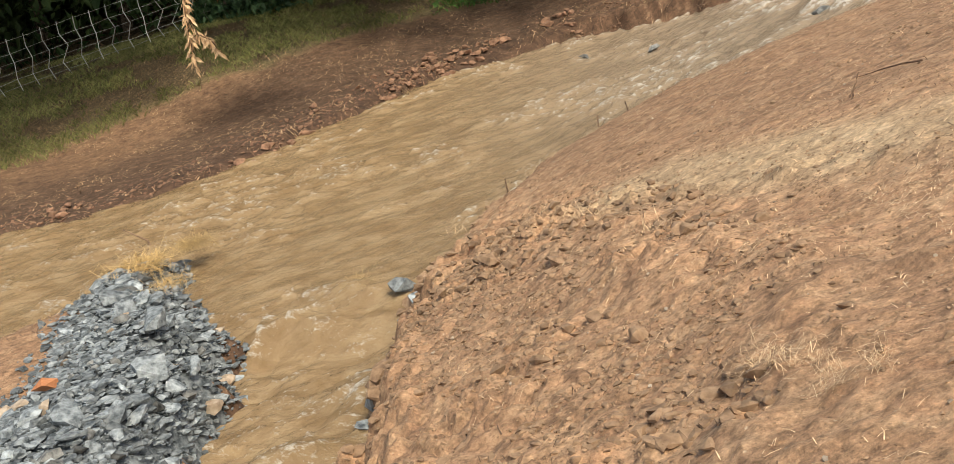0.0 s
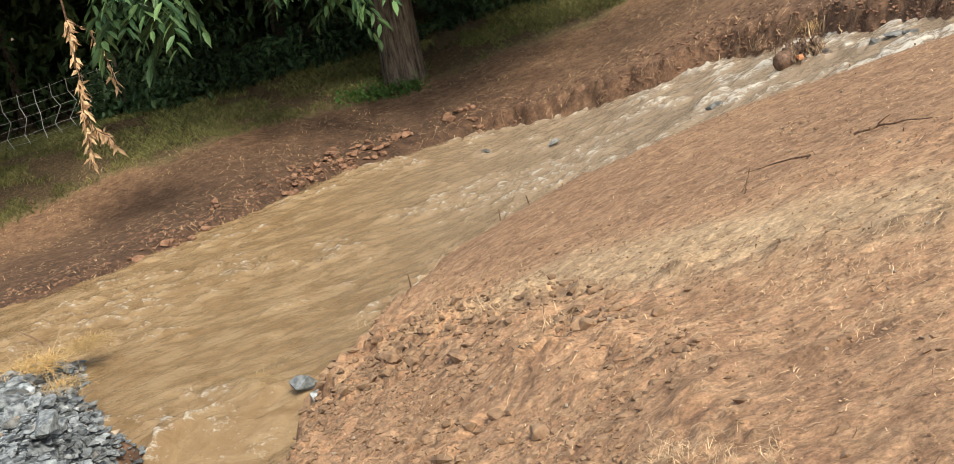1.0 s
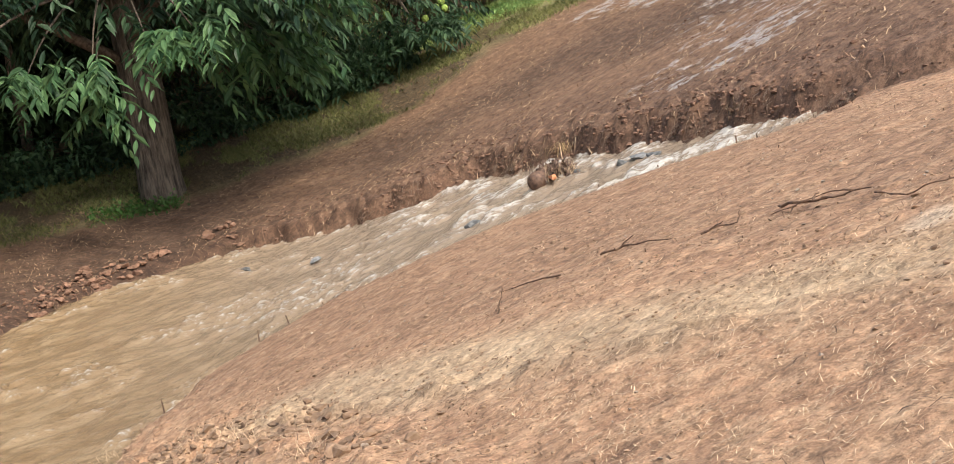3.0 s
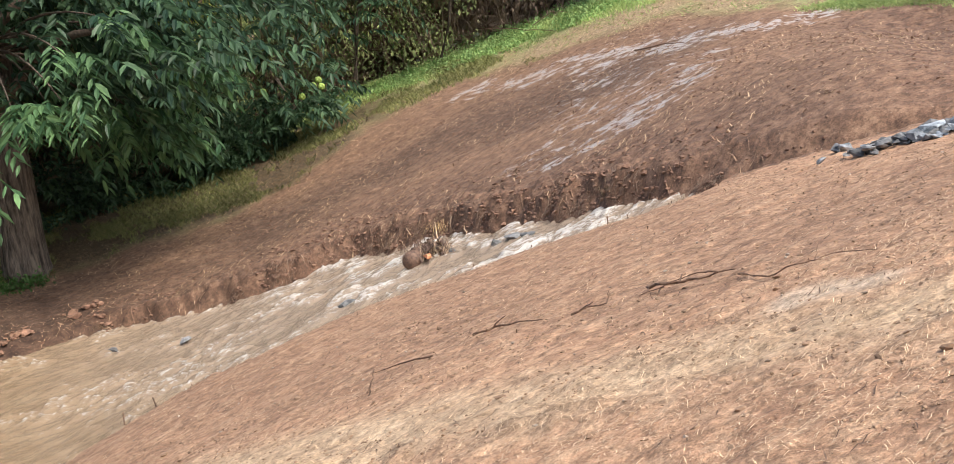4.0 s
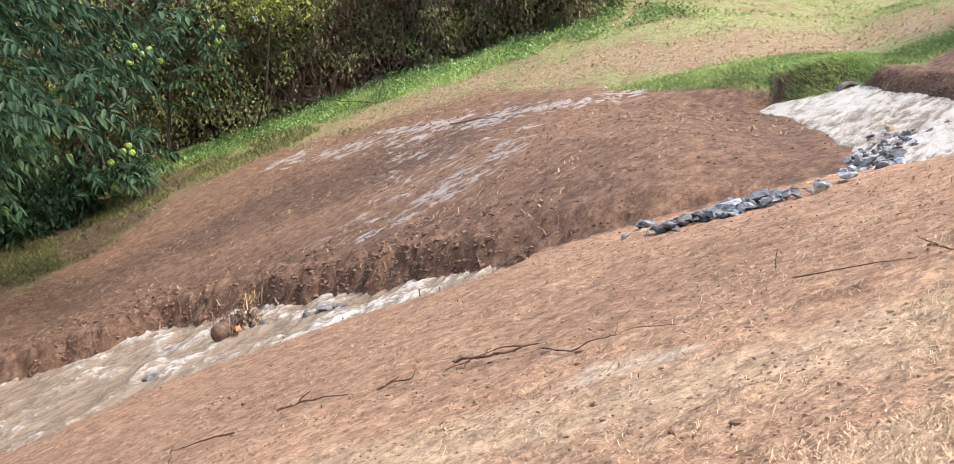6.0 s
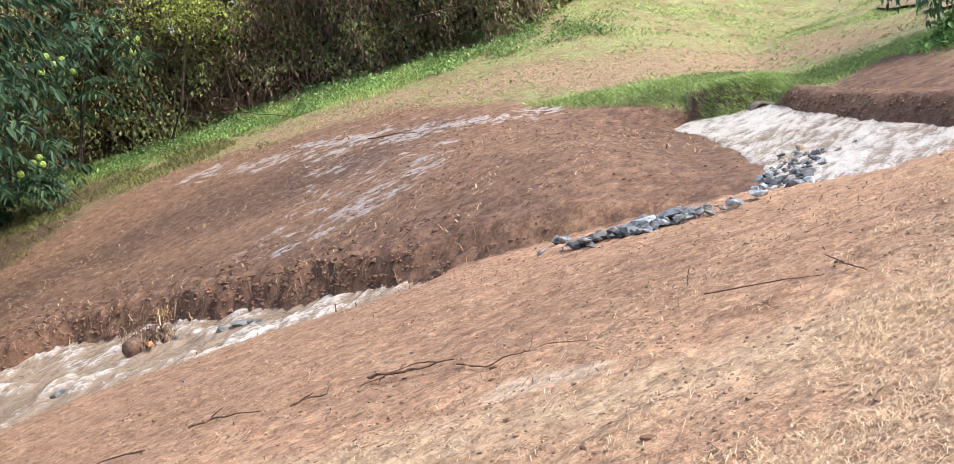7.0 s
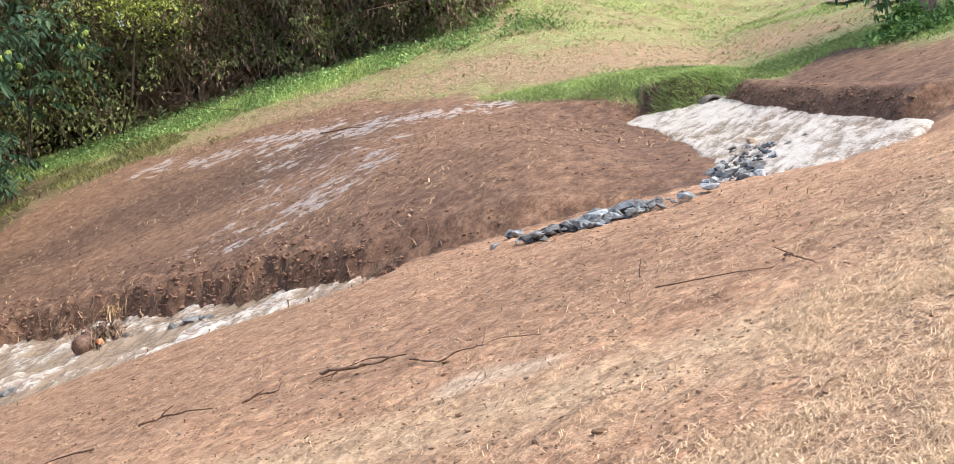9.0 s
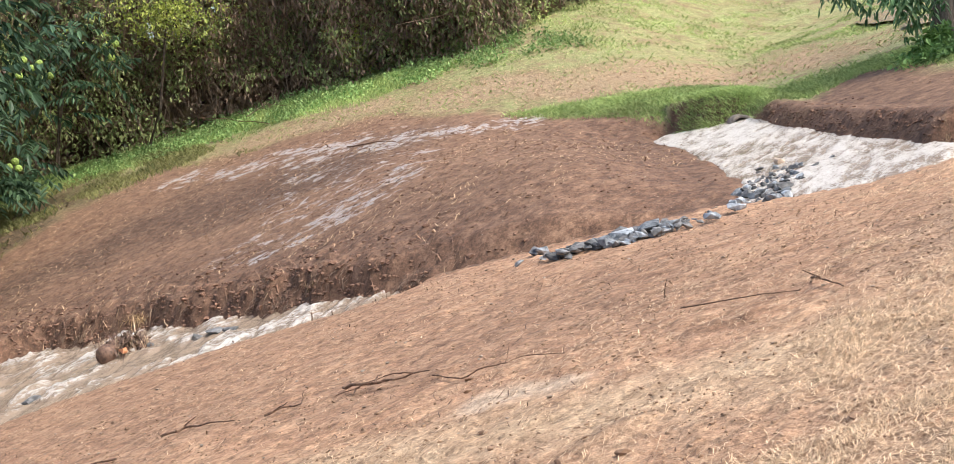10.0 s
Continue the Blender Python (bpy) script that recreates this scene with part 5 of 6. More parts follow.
# ---- stones in the dry bed and the stream ----
def stone_row():
    ob = thing("stone_pile", (0, 0, 0), "row of loose grey broken stones in the dry channel", "stones")
    for x, y, s, me in ((7.9, 9.2, 0.18, STONES[0]), (7.8, 7.98, 0.30, SLABS[0]), (7.95, 7.8, 0.28, SLABS[2]), (7.6, 7.95, 0.2, STONES[2]), (8.06, 7.62, 0.18, SLABS[1]), (8.1, 7.2, 0.15, STONES[4]), (8.6, 7.36, 0.2, SLABS[3]), (8.68, 7.46, 0.18, STONES[1]), (7.95, 8.15, 0.24, DARKS[2])):
        piece("stone", me, (x, y, gz(x, y) + 0.16 * s + 0.03), s, ob, 14)
    for _ in range(200):
        t = random.random()
        x, y = 7.42 + 0.7 * t + random.gauss(0, 0.12), 8.42 - 0.85 * t + random.gauss(0, 0.19)
        s = random.uniform(0.05, 0.15)
        piece("stone", random.choice(DARKS + SLABS[:2]), (x, y, gz(x, y) + 0.1 * s + random.uniform(0, 0.05)), s, ob, 25)
    ob = thing("stone_pile", (0, 0, 0), "grey broken stones piled at the edge of churning water", "stones")
    for _ in range(120):
        t = random.random()
        x, y = 9.3 + 2.0 * t + random.gauss(0, 0.14), 7.75 + 1.3 * t + random.gauss(0, 0.18)
        s = random.uniform(0.06, 0.20) if t < 0.6 else random.uniform(0.05, 0.12)
        z = max(gz(x, y), float(water_z(np.array(x), np.array(y)))) if t > 0.35 else gz(x, y)
        piece("stone", random.choice(DARKS + STONES[:2]), (x, y, z + 0.1 * s), s, ob, 30)
    piece("stone", TANS[2], (11.45, 9.2, float(water_z(np.array(11.45), np.array(9.2))) + 0.03), 0.17, ob, 10)


stone_row()
lone = new("stone", DARKS[2])
lone.matrix_basis = pose(7.88, 9.25, gz(7.88, 9.25) + 0.04, 5, -8, 40) @ Matrix.Diagonal((0.24, 0.2, 0.2, 1))
tagged(lone, "single dark grey stone lying in the dry channel", "stone")


def stream_stone(x, y, s, me, label="wet blue-grey stone in the muddy stream", up=0.24):
    z = max(gz(x, y), float(water_z(np.array(x), np.array(y))))
    ob = new("stone", me)
    ob.matrix_basis = pose(x, y, z + up * s, random.uniform(-15, 15), random.uniform(-15, 15), random.uniform(0, 360)) @ Matrix.Diagonal((s, s, s, 1))
    tagged(ob, label, "stone", "stones in the stream")


for x, y, s, k in ((-0.74, 10.8, 0.30, 3), (-0.6, 10.55, 0.30, 4), (-0.72, 10.2, 0.26, 5), (-1.14, 8.6, 0.18, 6), (-1.02, 8.6, 0.22, 7), (-0.98, 9.0, 0.2, 1), (6.36, 15.4, 0.3, 2), (6.66, 14.5, 0.26, 3), (6.84, 14.31, 0.27, 5), (6.9, 14.05, 0.25, 8), (3.24, 18.43, 0.24, 1), (2.37, 19.91, 0.2, 2), (4.75, 15.15, 0.3, 0)):
    stream_stone(x, y, s, STONES[k] if y < 12 else DARKS[k % 5], up=0.24 if y < 12 else 0.08)


def log_jam():
    z = float(water_z(np.array(6.1), np.array(15.85)))
    ob = thing("log_jam", (0, 0, 0), "snagged log end with straw and an orange stone in the rapids", "debris")
    bm = bmesh.new()
    tube(bm, [(5.74, 15.3, z + 0.13), (5.78, 15.34, z + 0.14), (5.96, 15.5, z + 0.17), (6.28, 15.78, z + 0.15)], [0.10, 0.13, 0.12, 0.07], 11)
    part("log", bm, SNAG, ob, smooth_faces=True)
    piece("stone", ORANGES[0], (5.96, 15.22, z + 0.17), 0.17, ob, 15)
    P = np.array((6.12, 15.5, z + 0.22)) + rng.normal(0, (0.11, 0.08, 0.035), (420, 3))
    D = unit(rng.normal(0, 0.7, P.shape) + (-0.4, -0.6, -1.0)) * 0.19
    co, q = strips(P, D, rng.uniform(0.006, 0.016, len(P)), rng.normal(0, 0.04, P.shape))
    tagged(quads("straw_mat", co, q, STRAW, ob), kind="stuff")
    co, q = strips(P + rng.normal(0, 0.05, P.shape), D * 1.1, rng.uniform(0.012, 0.03, len(P)), rng.normal(0, 0.04, P.shape))
    tagged(quads("root_mat", co, q, SNAG, ob), kind="stuff")
    for k in range(5):
        bm = bmesh.new()
        ax, ay = 5.95 + 0.14 * k, 15.68 + 0.05 * k
        tube(bm, [(ax, ay, z), (ax + random.uniform(-0.1, 0.25), ay + 0.1, z + 0.16), (ax + random.uniform(0, 0.4), ay + 0.2, z + random.uniform(0.1, 0.25))], [0.022, 0.016, 0.008], 5)
        part("twig", bm, TWIG, ob)
    bm = bmesh.new()
    tube(bm, [(6.4, 15.85, z + 0.1), (6.4, 15.85, z + 0.5)], [0.012, 0.006], 5)
    part("reed", bm, STRAW, ob)


log_jam()


# ---- sticks and pegs ----
def stick(pts, r, label, forks=()):
    ob = thing("stick", (0, 0, 0), label, "stick")

    def path(pp, rad):
        out = []
        pp = [Vector((x, y, gz(x, y) + h)) for x, y, h in pp]
        for a, b in zip(pp, pp[1:]):
            for k in range(4):
                p = a.lerp(b, k / 4)
                out.append(p + Vector((random.uniform(-1, 1), random.uniform(-1, 1), random.uniform(-0.5, 0.5))) * rad * 1.2)
        out.append(pp[-1])
        bm = bmesh.new()
        tube(bm, out, [rad * (1 - 0.7 * i / len(out)) for i in range(len(out))], 6)
        return bm

    part("stem", path(pts, r), TWIG, ob)
    for fk in forks:
        part("fork", path(fk, r * 0.6), TWIG, ob)


stick([(4.21, 6.85, 0.03), (4.22, 6.6, 0.05), (4.29, 6.35, 0.05), (4.38, 6.09, 0.04)], 0.011, "dead forked root lying on bare earth",
      [[(4.28, 6.4, 0.05), (4.2, 6.55, 0.06), (4.1, 6.75, 0.03)], [(4.34, 6.2, 0.05), (4.3, 6.35, 0.08), (4.27, 6.7, 0.04)], [(4.22, 6.65, 0.03), (4.14, 6.6, 0.02), (4.07, 6.54, 0.03)], [(4.25, 6.5, 0.05), (4.3, 6.55, 0.07), (4.36, 6.6, 0.06)]])
stick([(4.37, 6.05, 0.02), (4.29, 5.66, 0.02), (4.36, 5.52, 0.03), (4.42, 5.41, 0.03), (4.52, 5.39, 0.03), (4.55, 5.06, 0.02)], 0.006, "thin dark root trailing over bare earth",
      [[(4.42, 5.41, 0.03), (4.46, 5.43, 0.07), (4.49, 5.45, 0.11)]])
stick([(3.79, 7.13, 0.02), (3.91, 7.08, 0.03), (3.95, 6.91, 0.04), (4.0, 6.95, 0.10)], 0.009, "crooked dead twig on bare earth", [[(3.91, 7.08, 0.03), (3.96, 7.2, 0.05)], [(3.85, 7.1, 0.03), (3.9, 7.0, 0.07)]])
stick([(3.51, 8.16, 0.02), (3.65, 8.07, 0.03), (3.68, 7.78, 0.03), (3.74, 7.44, 0.02)], 0.010, "thin dead twig on bare earth", [[(3.65, 8.07, 0.03), (3.7, 7.95, 0.08)], [(3.6, 8.1, 0.02), (3.56, 7.98, 0.05)]])
stick([(5.45, 5.19, 0.0), (5.48, 5.2, 0.07), (5.49, 5.2, 0.11)], 0.004, "small twig standing up from the earth")
stick([(5.43, 4.11, 0.02), (5.3, 3.95, 0.04), (5.12, 3.69, 0.02)], 0.008, "thin looped twig on straw-covered earth", [[(5.3, 3.95, 0.04), (5.28, 4.05, 0.1)]])
stick([(5.13, 4.75, 0.02), (5.18, 4.3, 0.03), (5.19, 4.0, 0.02)], 0.004, "dry stalk lying on bare earth")
stick([(2.65, 8.05, 0.0), (2.7, 8.1, 0.07), (2.74, 8.12, 0.15)], 0.007, "twig sticking up from the earth", [[(2.67, 8.07, 0.06), (2.62, 8.0, 0.02)]])
stick([(3.2, 8.2, 0.02), (3.1, 8.6, 0.03), (2.97, 8.85, 0.02)], 0.008, "dead twig on bare earth")
stick([(13.62, 32.54, 0.25), (14.37, 32.22, 0.4), (14.34, 30.37, 0.35), (14.07, 27.83, 0.3), (14.10, 25.91, 0.15)], 0.022, "bare fallen branch lying on the grass by the hedge",
      [[(14.37, 32.03, 0.35), (14.46, 31.65, 0.20), (14.56, 31.28, 0.09)], [(14.35, 30.99, 0.35), (14.87, 31.07, 0.42), (15.40, 31.14, 0.18)], [(14.31, 30.05, 0.35), (14.47, 29.79, 0.19), (14.64, 29.53, 0.18)], [(14.08, 26.96, 0.35), (14.62, 26.95, 0.43), (15.15, 26.94, 0.17)], [(14.36, 31.57, 0.35), (14.83, 31.38, 0.45), (15.30, 31.19, 0.58)], [(14.07, 32.35, 0.35), (14.51, 32.15, 0.33), (14.95, 31.96, 0.16)], [(14.34, 30.54, 0.35), (14.47, 29.97, 0.45), (14.60, 29.41, 0.38)], [(14.36, 31.63, 0.35), (14.81, 31.68, 0.46), (15.25, 31.74, 0.56)], [(14.33, 30.30, 0.35), (14.66, 29.98, 0.30), (15.00, 29.66, 0.15)]])
stick([(12.9, 20.7, 0.03), (13.0, 19.9, 0.06), (13.1, 19.3, 0.03)], 0.016, "dark stick lying on the wet earth")
for x, y, h in ((1.68, 14.2, 0.18), (2.1, 14.4, 0.15), (2.55, 14.4, 0.08), (0.45, 13.0, 0.12), (7.0, 12.2, 0.14), (7.2, 12.05, 0.1), (6.4, 12.95, 0.09), (5.9, 13.6, 0.09)):
    ob = thing("peg", (x, y, gz(x, y) - 0.05), "short dark stake standing at the water's edge", "stake", "stakes by the water")
    bm = bmesh.new()
    tube(bm, [(0, 0, 0), (0.01, 0, h * 0.6), (random.uniform(-0.03, 0.03), 0, h + 0.14)], [0.012, 0.011, 0.007], 6)
    part("stem", bm, TWIG, ob)
tip = thing("twig", (0, 0, 0), "thin bare twig standing in the muddy water", "twig")
bm = bmesh.new()
tube(bm, [(-3.75, 14.6, -0.5), (-3.85, 14.7, -0.3), (-4.15, 14.9, -0.15)], [0.014, 0.012, 0.006], 6)
part("stem", bm, TWIG, tip)


# ---- loose cover: clods, pebbles, straw, grass ----
def stuff(ob, label, category):
    return tagged(ob, label, category, kind="stuff")


def near_side(x, y):
    return 1.0 * (inside(x, y, NEAR_LAND) < -0.05)


x, y = scatter(70000, (-1.3, 4.5, 2.6, 10.6), lambda x, y: near_side(x, y) * (0.03 + 0.6 * smooth((2.4 - np.hypot((x - 0.2) / 0.6, (y - 6.6) / 2.3)) / 1.0)) * smooth((fnoise(x, y, 0.6, 201) + 0.35) / 0.6))
stuff(joined("earth_clods", CLODS, x, y, land(x, y), 0.010 + 0.065 * rng.uniform(0, 1, len(x)) ** 4, CLOD, None, 0.40), "crumbled red-brown clods on the eroded bank", "clods")
x, y = scatter(46000, (-8, 9, 8, 24), lambda x, y: (inside(x, y, NEAR_LAND) > 0.1) * smooth((1.8 - stream_d(x, y)) / 1.2) * (stream_d(x, y) > -0.05) * smooth((fnoise(x, y, 0.8, 211) + 0.3) / 0.7) * (inside(x, y, SPIT) > 0))
stuff(joined("bank_clods", CLODS, x, y, land(x, y), 0.02 + 0.10 * rng.uniform(0, 1, len(x)) ** 3, CUT, None, 0.42), "broken clods along the far bank of the stream", "clods")
x, y = scatter(30000, (-7, 13, 2.6, 26), lambda x, y: (stream_d(x, y) > 0.1) * 0.12)
bx, by = scatter(26000, (-9, 3, 15, 23.5), lambda x, y: (inside(x, y, NEAR_LAND) > 0.1) * smooth((1.3 - stream_d(x, y)) / 0.9) * (stream_d(x, y) > 0.0) * smooth((fnoise(x, y, 0.7, 291) + 0.2) / 0.5) * 0.5)
stuff(joined("far_stones", CLODS, bx, by, land(bx, by), 0.05 + 0.16 * rng.uniform(0, 1, len(bx)) ** 3, CUT, None, 0.12), "lumps and stones strewn along the far water's edge", "clods")
stuff(joined("pebbles", TANS, x, y, land(x, y), 0.008 + 0.03 * rng.uniform(0, 1, len(x)) ** 4, ROCK_TAN), "scattered pale pebbles in the earth", "pebbles")
x, y = scatter(2600, (-1.3, 0.4, 6.4, 11.5), lambda x, y: near_side(x, y) * smooth((0.55 - stream_d(x, y)) / 0.4))
stuff(joined("edge_clods", CLODS, x, y, land(x, y), 0.03 + 0.09 * rng.uniform(0, 1, len(x)) ** 2, CLOD, None, 0.42), "lumpy clods crumbling into the water", "clods")
x, y = scatter(9000, (-1.2, 1.8, 2.8, 10.4), lambda x, y: near_side(x, y) * smooth((2.3 - np.hypot((x - 0.2) / 0.6, (y - 6.4) / 2.3)) / 0.8) * smooth((fnoise(x, y, 0.7, 351) + 0.1) / 0.3) * 0.4)
stuff(joined("bank_lumps", CLODS, x, y, land(x, y), 0.035 + 0.10 * rng.uniform(0, 1, len(x)) ** 3, CLOD, None, 0.30), "rough lumps of earth breaking out of the bank", "clods")
heap = thing("bank_slump", (0, 0, 0), "slumped wet earth lumps at the foot of the eroded bank", "clods")
for _ in range(120):
    cy = random.uniform(6.4, 11.2)
    cx = float(np.interp(cy, [6.6, 8.2, 9.0, 9.7, 10.6, 11.3], [-1.22, -1.07, -0.93, -0.74, -0.56, -0.44])) + random.gauss(0, 0.10)
    s = 0.07 + 0.20 * random.random() ** 2
    piece("lump", random.choice(CLODS), (cx, cy, max(gz(cx, cy), float(water_z(np.array(cx), np.array(cy))) - 0.03) + 0.1 * s), s, heap, 30)
for cx, cy, s in ((0.2, 8.15, 0.15), (0.08, 8.45, 0.2), (0.62, 5.2, 0.14), (0.45, 7.4, 0.15), (1.25, 6.35, 0.06), (1.1, 6.45, 0.14)):
    ob = new("clod", CLODS[int(cx * 10) % 6] if s != 0.06 else TANS[1])
    ob.matrix_basis = pose(cx, cy, gz(cx, cy) + 0.15 * s, 10, -8, 70 * s * 10) @ Matrix.Diagonal((s, s, s * 0.8, 1))
    tagged(ob, "larger lump lying on the crumbled earth bank", "clod", "larger lumps on the bank")


x, y = scatter(50000, (-0.9, 8.0, 2.6, 13), lambda x, y: near_side(x, y) * smooth((fnoise(x, y, 0.5, 251) + 0.6) / 0.9) * np.clip(1.25 - 0.09 * np.hypot(x, y), 0.15, 1))
stuff(joined("earth_crumbs", CLODS[:3], x, y, land(x, y), 0.006 + 0.022 * rng.uniform(0, 1, len(x)) ** 3, CLOD, None, 0.25), "loose crumbs of earth on the slope", "crumbs")


def litter(name, n, box, keep, length, width, mat, label, category, tilt=0.12):
    x, y = scatter(n, box, keep)
    P = np.stack([x, y, land(x, y) + 0.006], 1)
    a = rng.uniform(0, 2 * np.pi, len(x))
    L = length * rng.uniform(0.4, 1.5, len(x))
    ex, ey = np.cos(a) * L, np.sin(a) * L
    D = np.stack([ex, ey, land(x + ex, y + ey) - land(x, y) + np.abs(rng.normal(0, tilt, len(x))) * L], 1)
    bend = rng.normal(0, 0.10, (len(x), 3)) * L[:, None] + (0, 0, 0.006)
    co, q = strips(P, D, width * rng.uniform(0.5, 1.5, len(x)), bend)
    return stuff(quads(name, co, q, mat), label, category)


def straw_zone(x, y):
    base = smooth((np.interp(x, *STRAW_EDGE) - y + 0.7 * fnoise(x, y, 0.6, 222)) / 0.7)
    return near_side(x, y) * np.clip(0.04 + 0.96 * base, 0, 1) * np.clip(smooth((fnoise(x, y, 0.45, 221) + 0.7) / 0.8), 0.15, 1)


litter("straw_litter", 620000, (1.8, 9.0, 1.6, 5.6), straw_zone, 0.045, 0.0024, STRAW, "dense mat of dry straw on the slope", "straw", 0.07)
litter("straw_scatter", 60000, (-0.4, 9, 2.6, 14.5), lambda x, y: near_side(x, y) * (0.22 + 0.25 * smooth((1.2 - stream_d(x, y)) / 0.8)) * smooth((fnoise(x, y, 0.45, 281) + 0.45) / 0.6), 0.045, 0.0026, STRAW, "scattered straw bits on bare earth", "straw")
litter("twig_scatter", 30000, (-0.4, 10, 2.6, 14.5), lambda x, y: near_side(x, y) * 0.3 * smooth((fnoise(x, y, 1.0, 231) + 0.3) / 0.6), 0.06, 0.005, TWIG, "scattered dark twigs and roots on bare earth", "twigs")
litter("far_litter", 60000, (-8, 14, 11, 27), lambda x, y: (inside(x, y, NEAR_LAND) > 0.2) * (stream_d(x, y) > 0.1) * 0.4 * smooth((fnoise(x, y, 0.8, 301) + 0.4) / 0.6), 0.09, 0.012, DEAD_LEAF, "dead leaves and stalks strewn over the far bank", "litter")
litter("far_twigs", 60000, (-8, 14, 11, 27), lambda x, y: (inside(x, y, NEAR_LAND) > 0.2) * (stream_d(x, y) > 0.1) * 0.22, 0.13, 0.013, TWIG, "dark twigs strewn over the far bank", "twigs")


def turf_zone(x, y):
    return (along(x, y, [(13.2, 14.4), (14.1, 13.9), (14.5, 13.6)]) > 0.75) * smooth(-inside(x, y, GRASS_EDGE) / 0.5) * (1 - 0.9 * smooth((-inside(x, y, DRY_PATCH) + 0.4) / 0.8))


x, y = scatter(170000, (13.5, 20, 8.5, 19), lambda x, y: turf_zone(x, y) * smooth((2.1 - along(x, y, [(14.6, 16.4), (15.0, 14.6), (15.4, 12.6), (16.4, 11.4), (17.5, 10.8)])) / 0.9))
stuff(blades("grass_bank", x, y, 0.055, 0.012, 0.9, GRASS), "green grass on the bank and slope above the culvert", "grass")
x, y = scatter(90000, (8.5, 18, 24, 31.5), lambda x, y: smooth((2.2 - along(x, y, HEDGE_LINE)) / 1.5))
stuff(blades("grass_hedge", x, y, 0.09, 0.013, 0.6, GRASS), "green grass strip along the foot of the hedge", "grass")
x, y = scatter(230000, (-11, 13, 20.5, 30), lambda x, y: smooth(-inside(x, y, GRASS_EDGE) / 0.8) * smooth((fnoise(x, y, 0.9, 241) + 0.55) / 0.6) * 0.9)
stuff(blades("grass_sparse", x, y, 0.09, 0.014, 0.9, OLIVE), "sparse olive grass under the trees", "grass")
litter("leaf_litter", 60000, (-12, 11, 20.5, 33), lambda x, y: smooth(-inside(x, y, GRASS_EDGE) / 0.8) * 0.5, 0.14, 0.03, LITTER_LEAF, "fallen brown leaves under the trees", "litter")
x, y = scatter(5200, (0.2, 3.4, 23.8, 26.4), lambda x, y: smooth((1.0 - np.hypot((x - 1.2) / 1.2, (y - 25.2) / 0.5)) / 0.5) + 0.25 * smooth((0.7 - np.hypot((x + 0.2) / 1.2, (y - 24.7) / 0.4)) / 0.4))
P = np.stack([x, y, land(x, y) + np.abs(rng.normal(0, 0.10, len(x)))], 1)
s = rng.uniform(0.05, 0.12, len(P))
co, q = leaves(P, rng.normal(0, 0.8, P.shape) + (0, -0.3, 0.2), s, s * 0.7, 0.2)
stuff(quads("ground_creeper", co, q, IVY), "low green creeper round the foot of the tree", "creeper")

x, y = scatter(15000, (4, 15, 9, 25), lambda x, y: (inside(x, y, NEAR_LAND) > 0.3) * (inside(x, y, GRASS_EDGE) > -0.3) * (stream_d(x, y) > 0.2) * smooth((fnoise(x, y, 0.7, 311) + 0.3) / 0.6))
stuff(joined("slope_clods", CLODS[:5], x, y, land(x, y), 0.012 + 0.042 * rng.uniform(0, 1, len(x)) ** 3, CUT, None, 0.3), "small dark clods strewn over the far slope", "clods")
x, y = scatter(60000, (8.5, 20, 20, 31), lambda x, y: smooth((1.5 - np.abs(along(x, y, HEDGE_LINE) - 1.0)) / 0.8) * smooth((fnoise(x, y, 0.7, 321) + 0.5) / 0.6) * (inside(x, y, [(8, 31), (11, 29), (14, 26.6), (17, 23), (20, 20.5), (24, 24), (20, 40), (8, 40)]) < 0))
P = np.stack([x, y, land(x, y) + np.abs(rng.normal(0, 0.09, len(x)))], 1)
s = rng.uniform(0.05, 0.13, len(P))
co, q = leaves(P, rng.normal(0, 0.7, P.shape) + (-0.2, -0.4, 0.5), s, s * 0.5, 0.2)
stuff(quads("hedge_weeds", co, q, WEED), "bright green weeds along the foot of the hedge", "weeds")

x, y = scatter(150000, (13, 30, 11, 27), lambda x, y: smooth(-inside(x, y, GRASS_EDGE) / 0.8) * (0.12 + 0.88 * smooth((inside(x, y, DRY_PATCH) + 0.6 * fnoise(x, y, 1.2, 331)) / 1.0)) * smooth((fnoise(x, y, 1.0, 332) + 0.5) / 0.8) * np.clip(1.6 - np.hypot(x, y) / 30, 0.1, 1))
stuff(blades("grass_hill", x, y, 0.05, 0.016, 1.2, GRASS), "short green and yellowing grass on the hillside", "grass")
litter("hill_litter", 40000, (12, 24, 11, 28), lambda x, y: smooth((-inside(x, y, DRY_PATCH) + 0.5 * fnoise(x, y, 1.0, 341)) / 0.8) * 0.6, 0.11, 0.02, DEAD_LEAF, "fallen tan leaves on the dry hillside", "litter")

# ---- crumbling cut banks ----
def steepness(x, y):
    e = 0.06
    gx, gy = (land(x + e, y) - land(x - e, y)) / (2 * e), (land(x, y + e) - land(x, y - e)) / (2 * e)
    return np.hypot(gx, gy), gx, gy


def cut_bank(x, y):
    return (inside(x, y, NEAR_LAND) > 0.05) * (stream_d(x, y) < 0.42) * (stream_d(x, y) > -0.05) * smooth((steepness(x, y)[0] - 0.45) / 0.4)


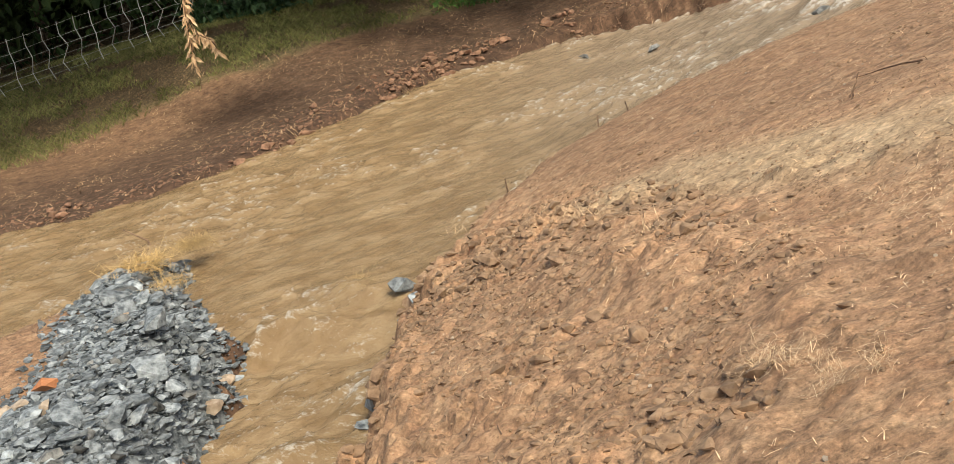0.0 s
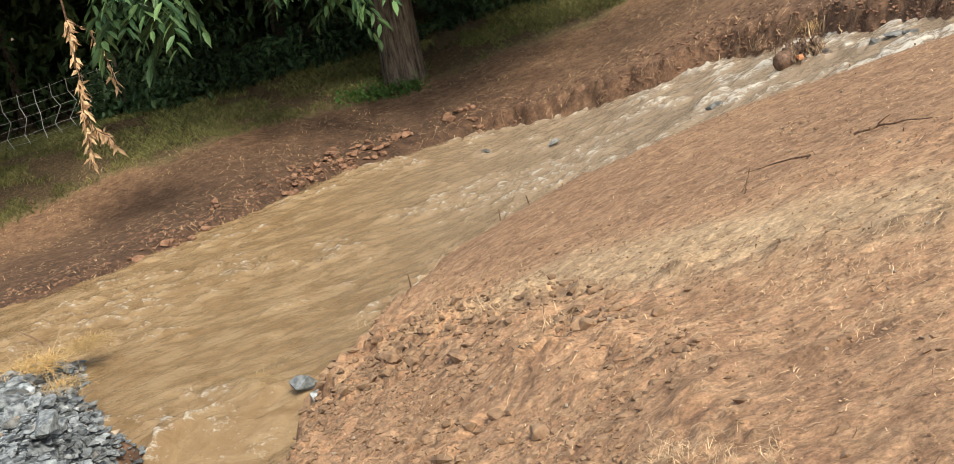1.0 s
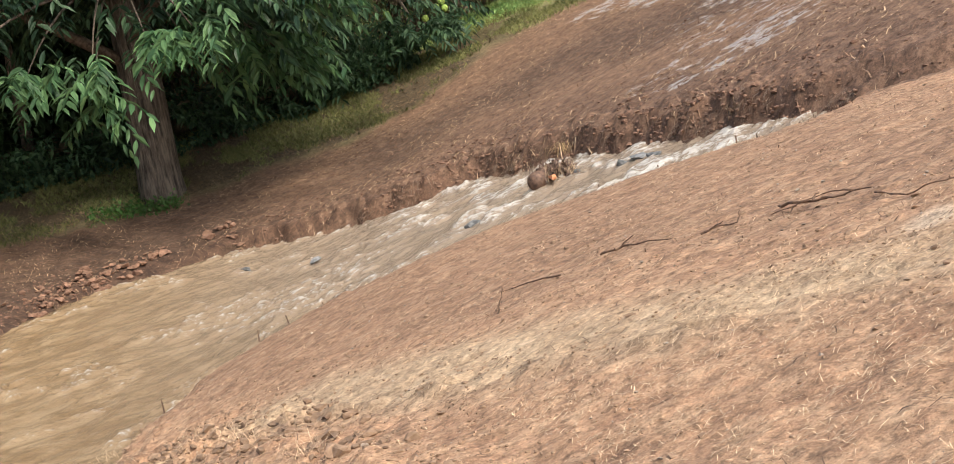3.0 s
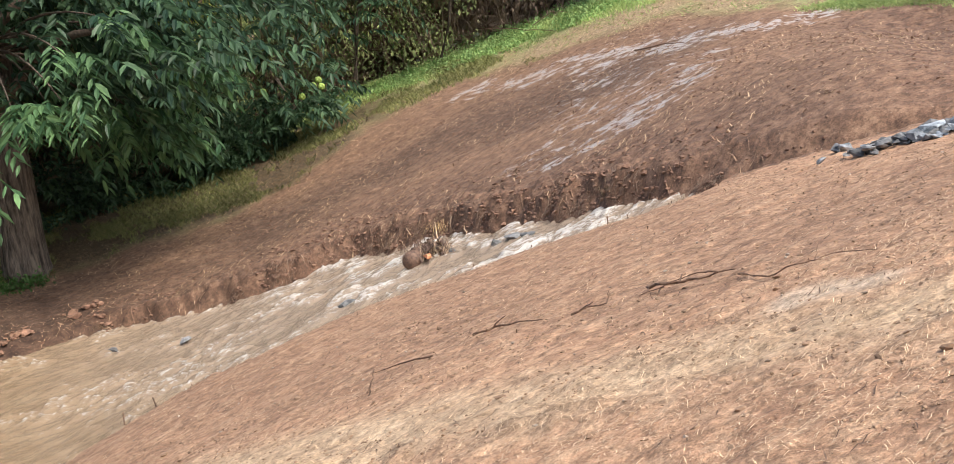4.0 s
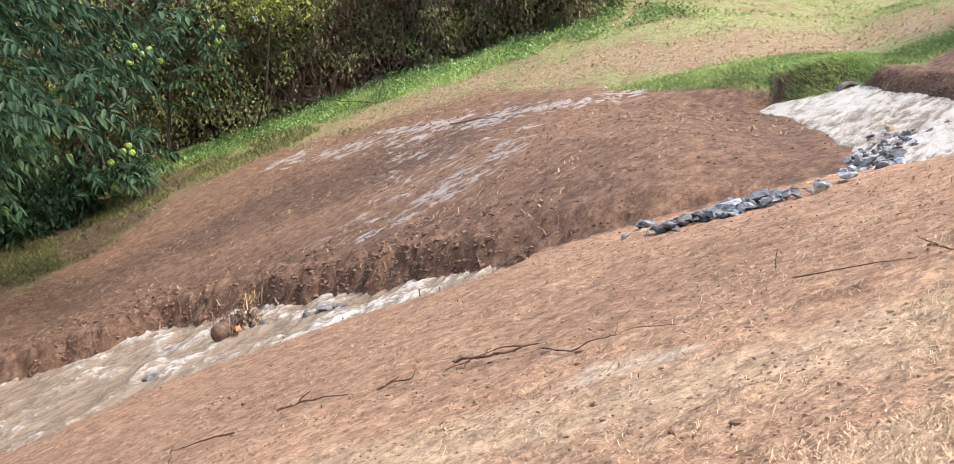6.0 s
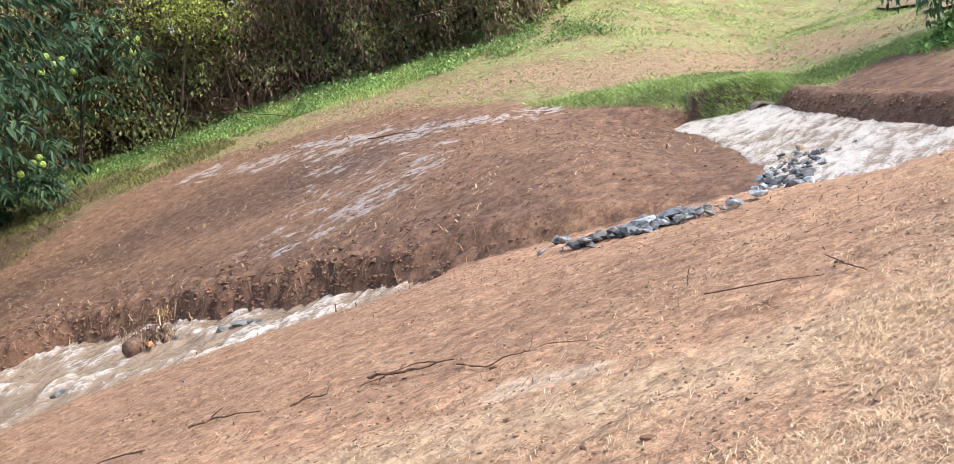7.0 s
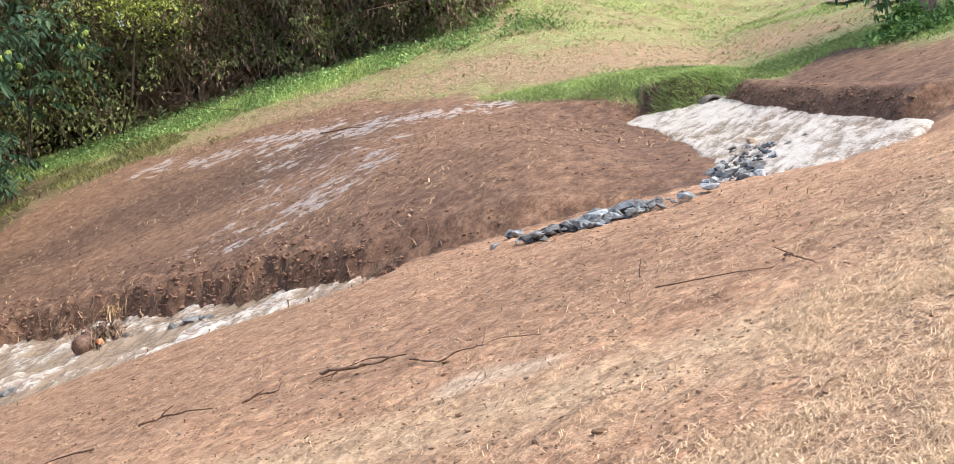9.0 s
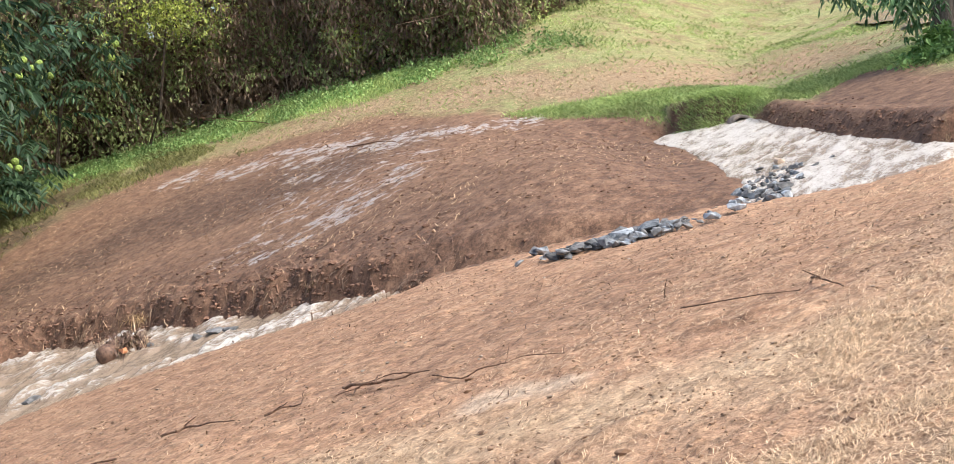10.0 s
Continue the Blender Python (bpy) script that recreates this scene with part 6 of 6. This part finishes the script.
x, y = scatter(60000, (-1.35, 1.2, 5.0, 13.0), lambda x, y: near_side(x, y) * smooth((0.5 - stream_d(x, y)) / 0.3) * smooth((steepness(x, y)[0] - 0.35) / 0.4))
x, y = x[:2600], y[:2600]
stuff(joined("slump_clods", CLODS, x, y, land(x, y), 0.015 + 0.085 * rng.uniform(0, 1, len(x)) ** 3, CLOD, None, 0.45), "earth clods crumbling down the bank into the water", "clods")
for box, n in (((4.2, 8.6, 11.2, 20.5), 60000), ((10.6, 15.4, 6.2, 14.6), 60000)):
    x, y = scatter(n, box, cut_bank)
    x, y = x[:2600], y[:2600]
    stuff(joined("cut_bank_clods", CLODS, x, y, land(x, y), 0.015 + (0.09 if box[0] < 9 else 0.06) * rng.uniform(0, 1, len(x)) ** 4, CUT, None, 0.45), "dark damp clods breaking out of the cut bank", "clods")
    x, y = scatter(n, box, lambda x, y: cut_bank(x, y) * smooth((fnoise(x, y, 0.5, 261) - 0.1) / 0.3))
    x, y = x[:700], y[:700]
    g, gx, gy = steepness(x, y)
    P = np.stack([x, y, land(x, y) + 0.03], 1)
    D = unit(np.stack([-gx, -gy, -0.9 * g], 1) + rng.normal(0, 0.35, P.shape)) * rng.uniform(0.06, 0.22, len(x))[:, None]
    co, q = strips(P, D, rng.uniform(0.004, 0.010, len(x)), np.stack([-gx, -gy, g], 1) / np.maximum(g, 0.1)[:, None] * 0.03)
    stuff(quads("bank_roots", co, q, LITTER_LEAF if box[0] > 9 else DRY_VINE), "fine roots and dead grass hanging down the cut bank", "roots")
x, y = scatter(60000, (14.0, 16.4, 12.2, 14.8), lambda x, y: (stream_d(x, y) > 0.02) * smooth((0.95 - np.hypot((x - 14.95) / 0.8, y - 13.2)) / 0.4) * 0.7 * (np.hypot(x - 14.8, y - 12.65) > 0.34))
stuff(blades("grass_culvert", x, y, 0.06, 0.010, 1.5, GRASS), "long green grass drooping over the culvert", "grass")
pool = thing("puddle", (0, 0, 0), "pale rain puddle lying on the hillside grass", "puddle")
X, Y = np.meshgrid(np.arange(19.4, 25.6, 0.1), np.arange(11.0, 17.8, 0.1))
shore = along(X, Y, [(24.6, 16.9), (22.6, 14.9), (20.0, 11.8)]) + 0.25 * fnoise(X, Y, 0.8, 271)
sheet, _ = grid_mesh("water_film", X, Y, land(X, Y, False) + 0.07, WATER, shore < 0.42)
sheet.parent = pool
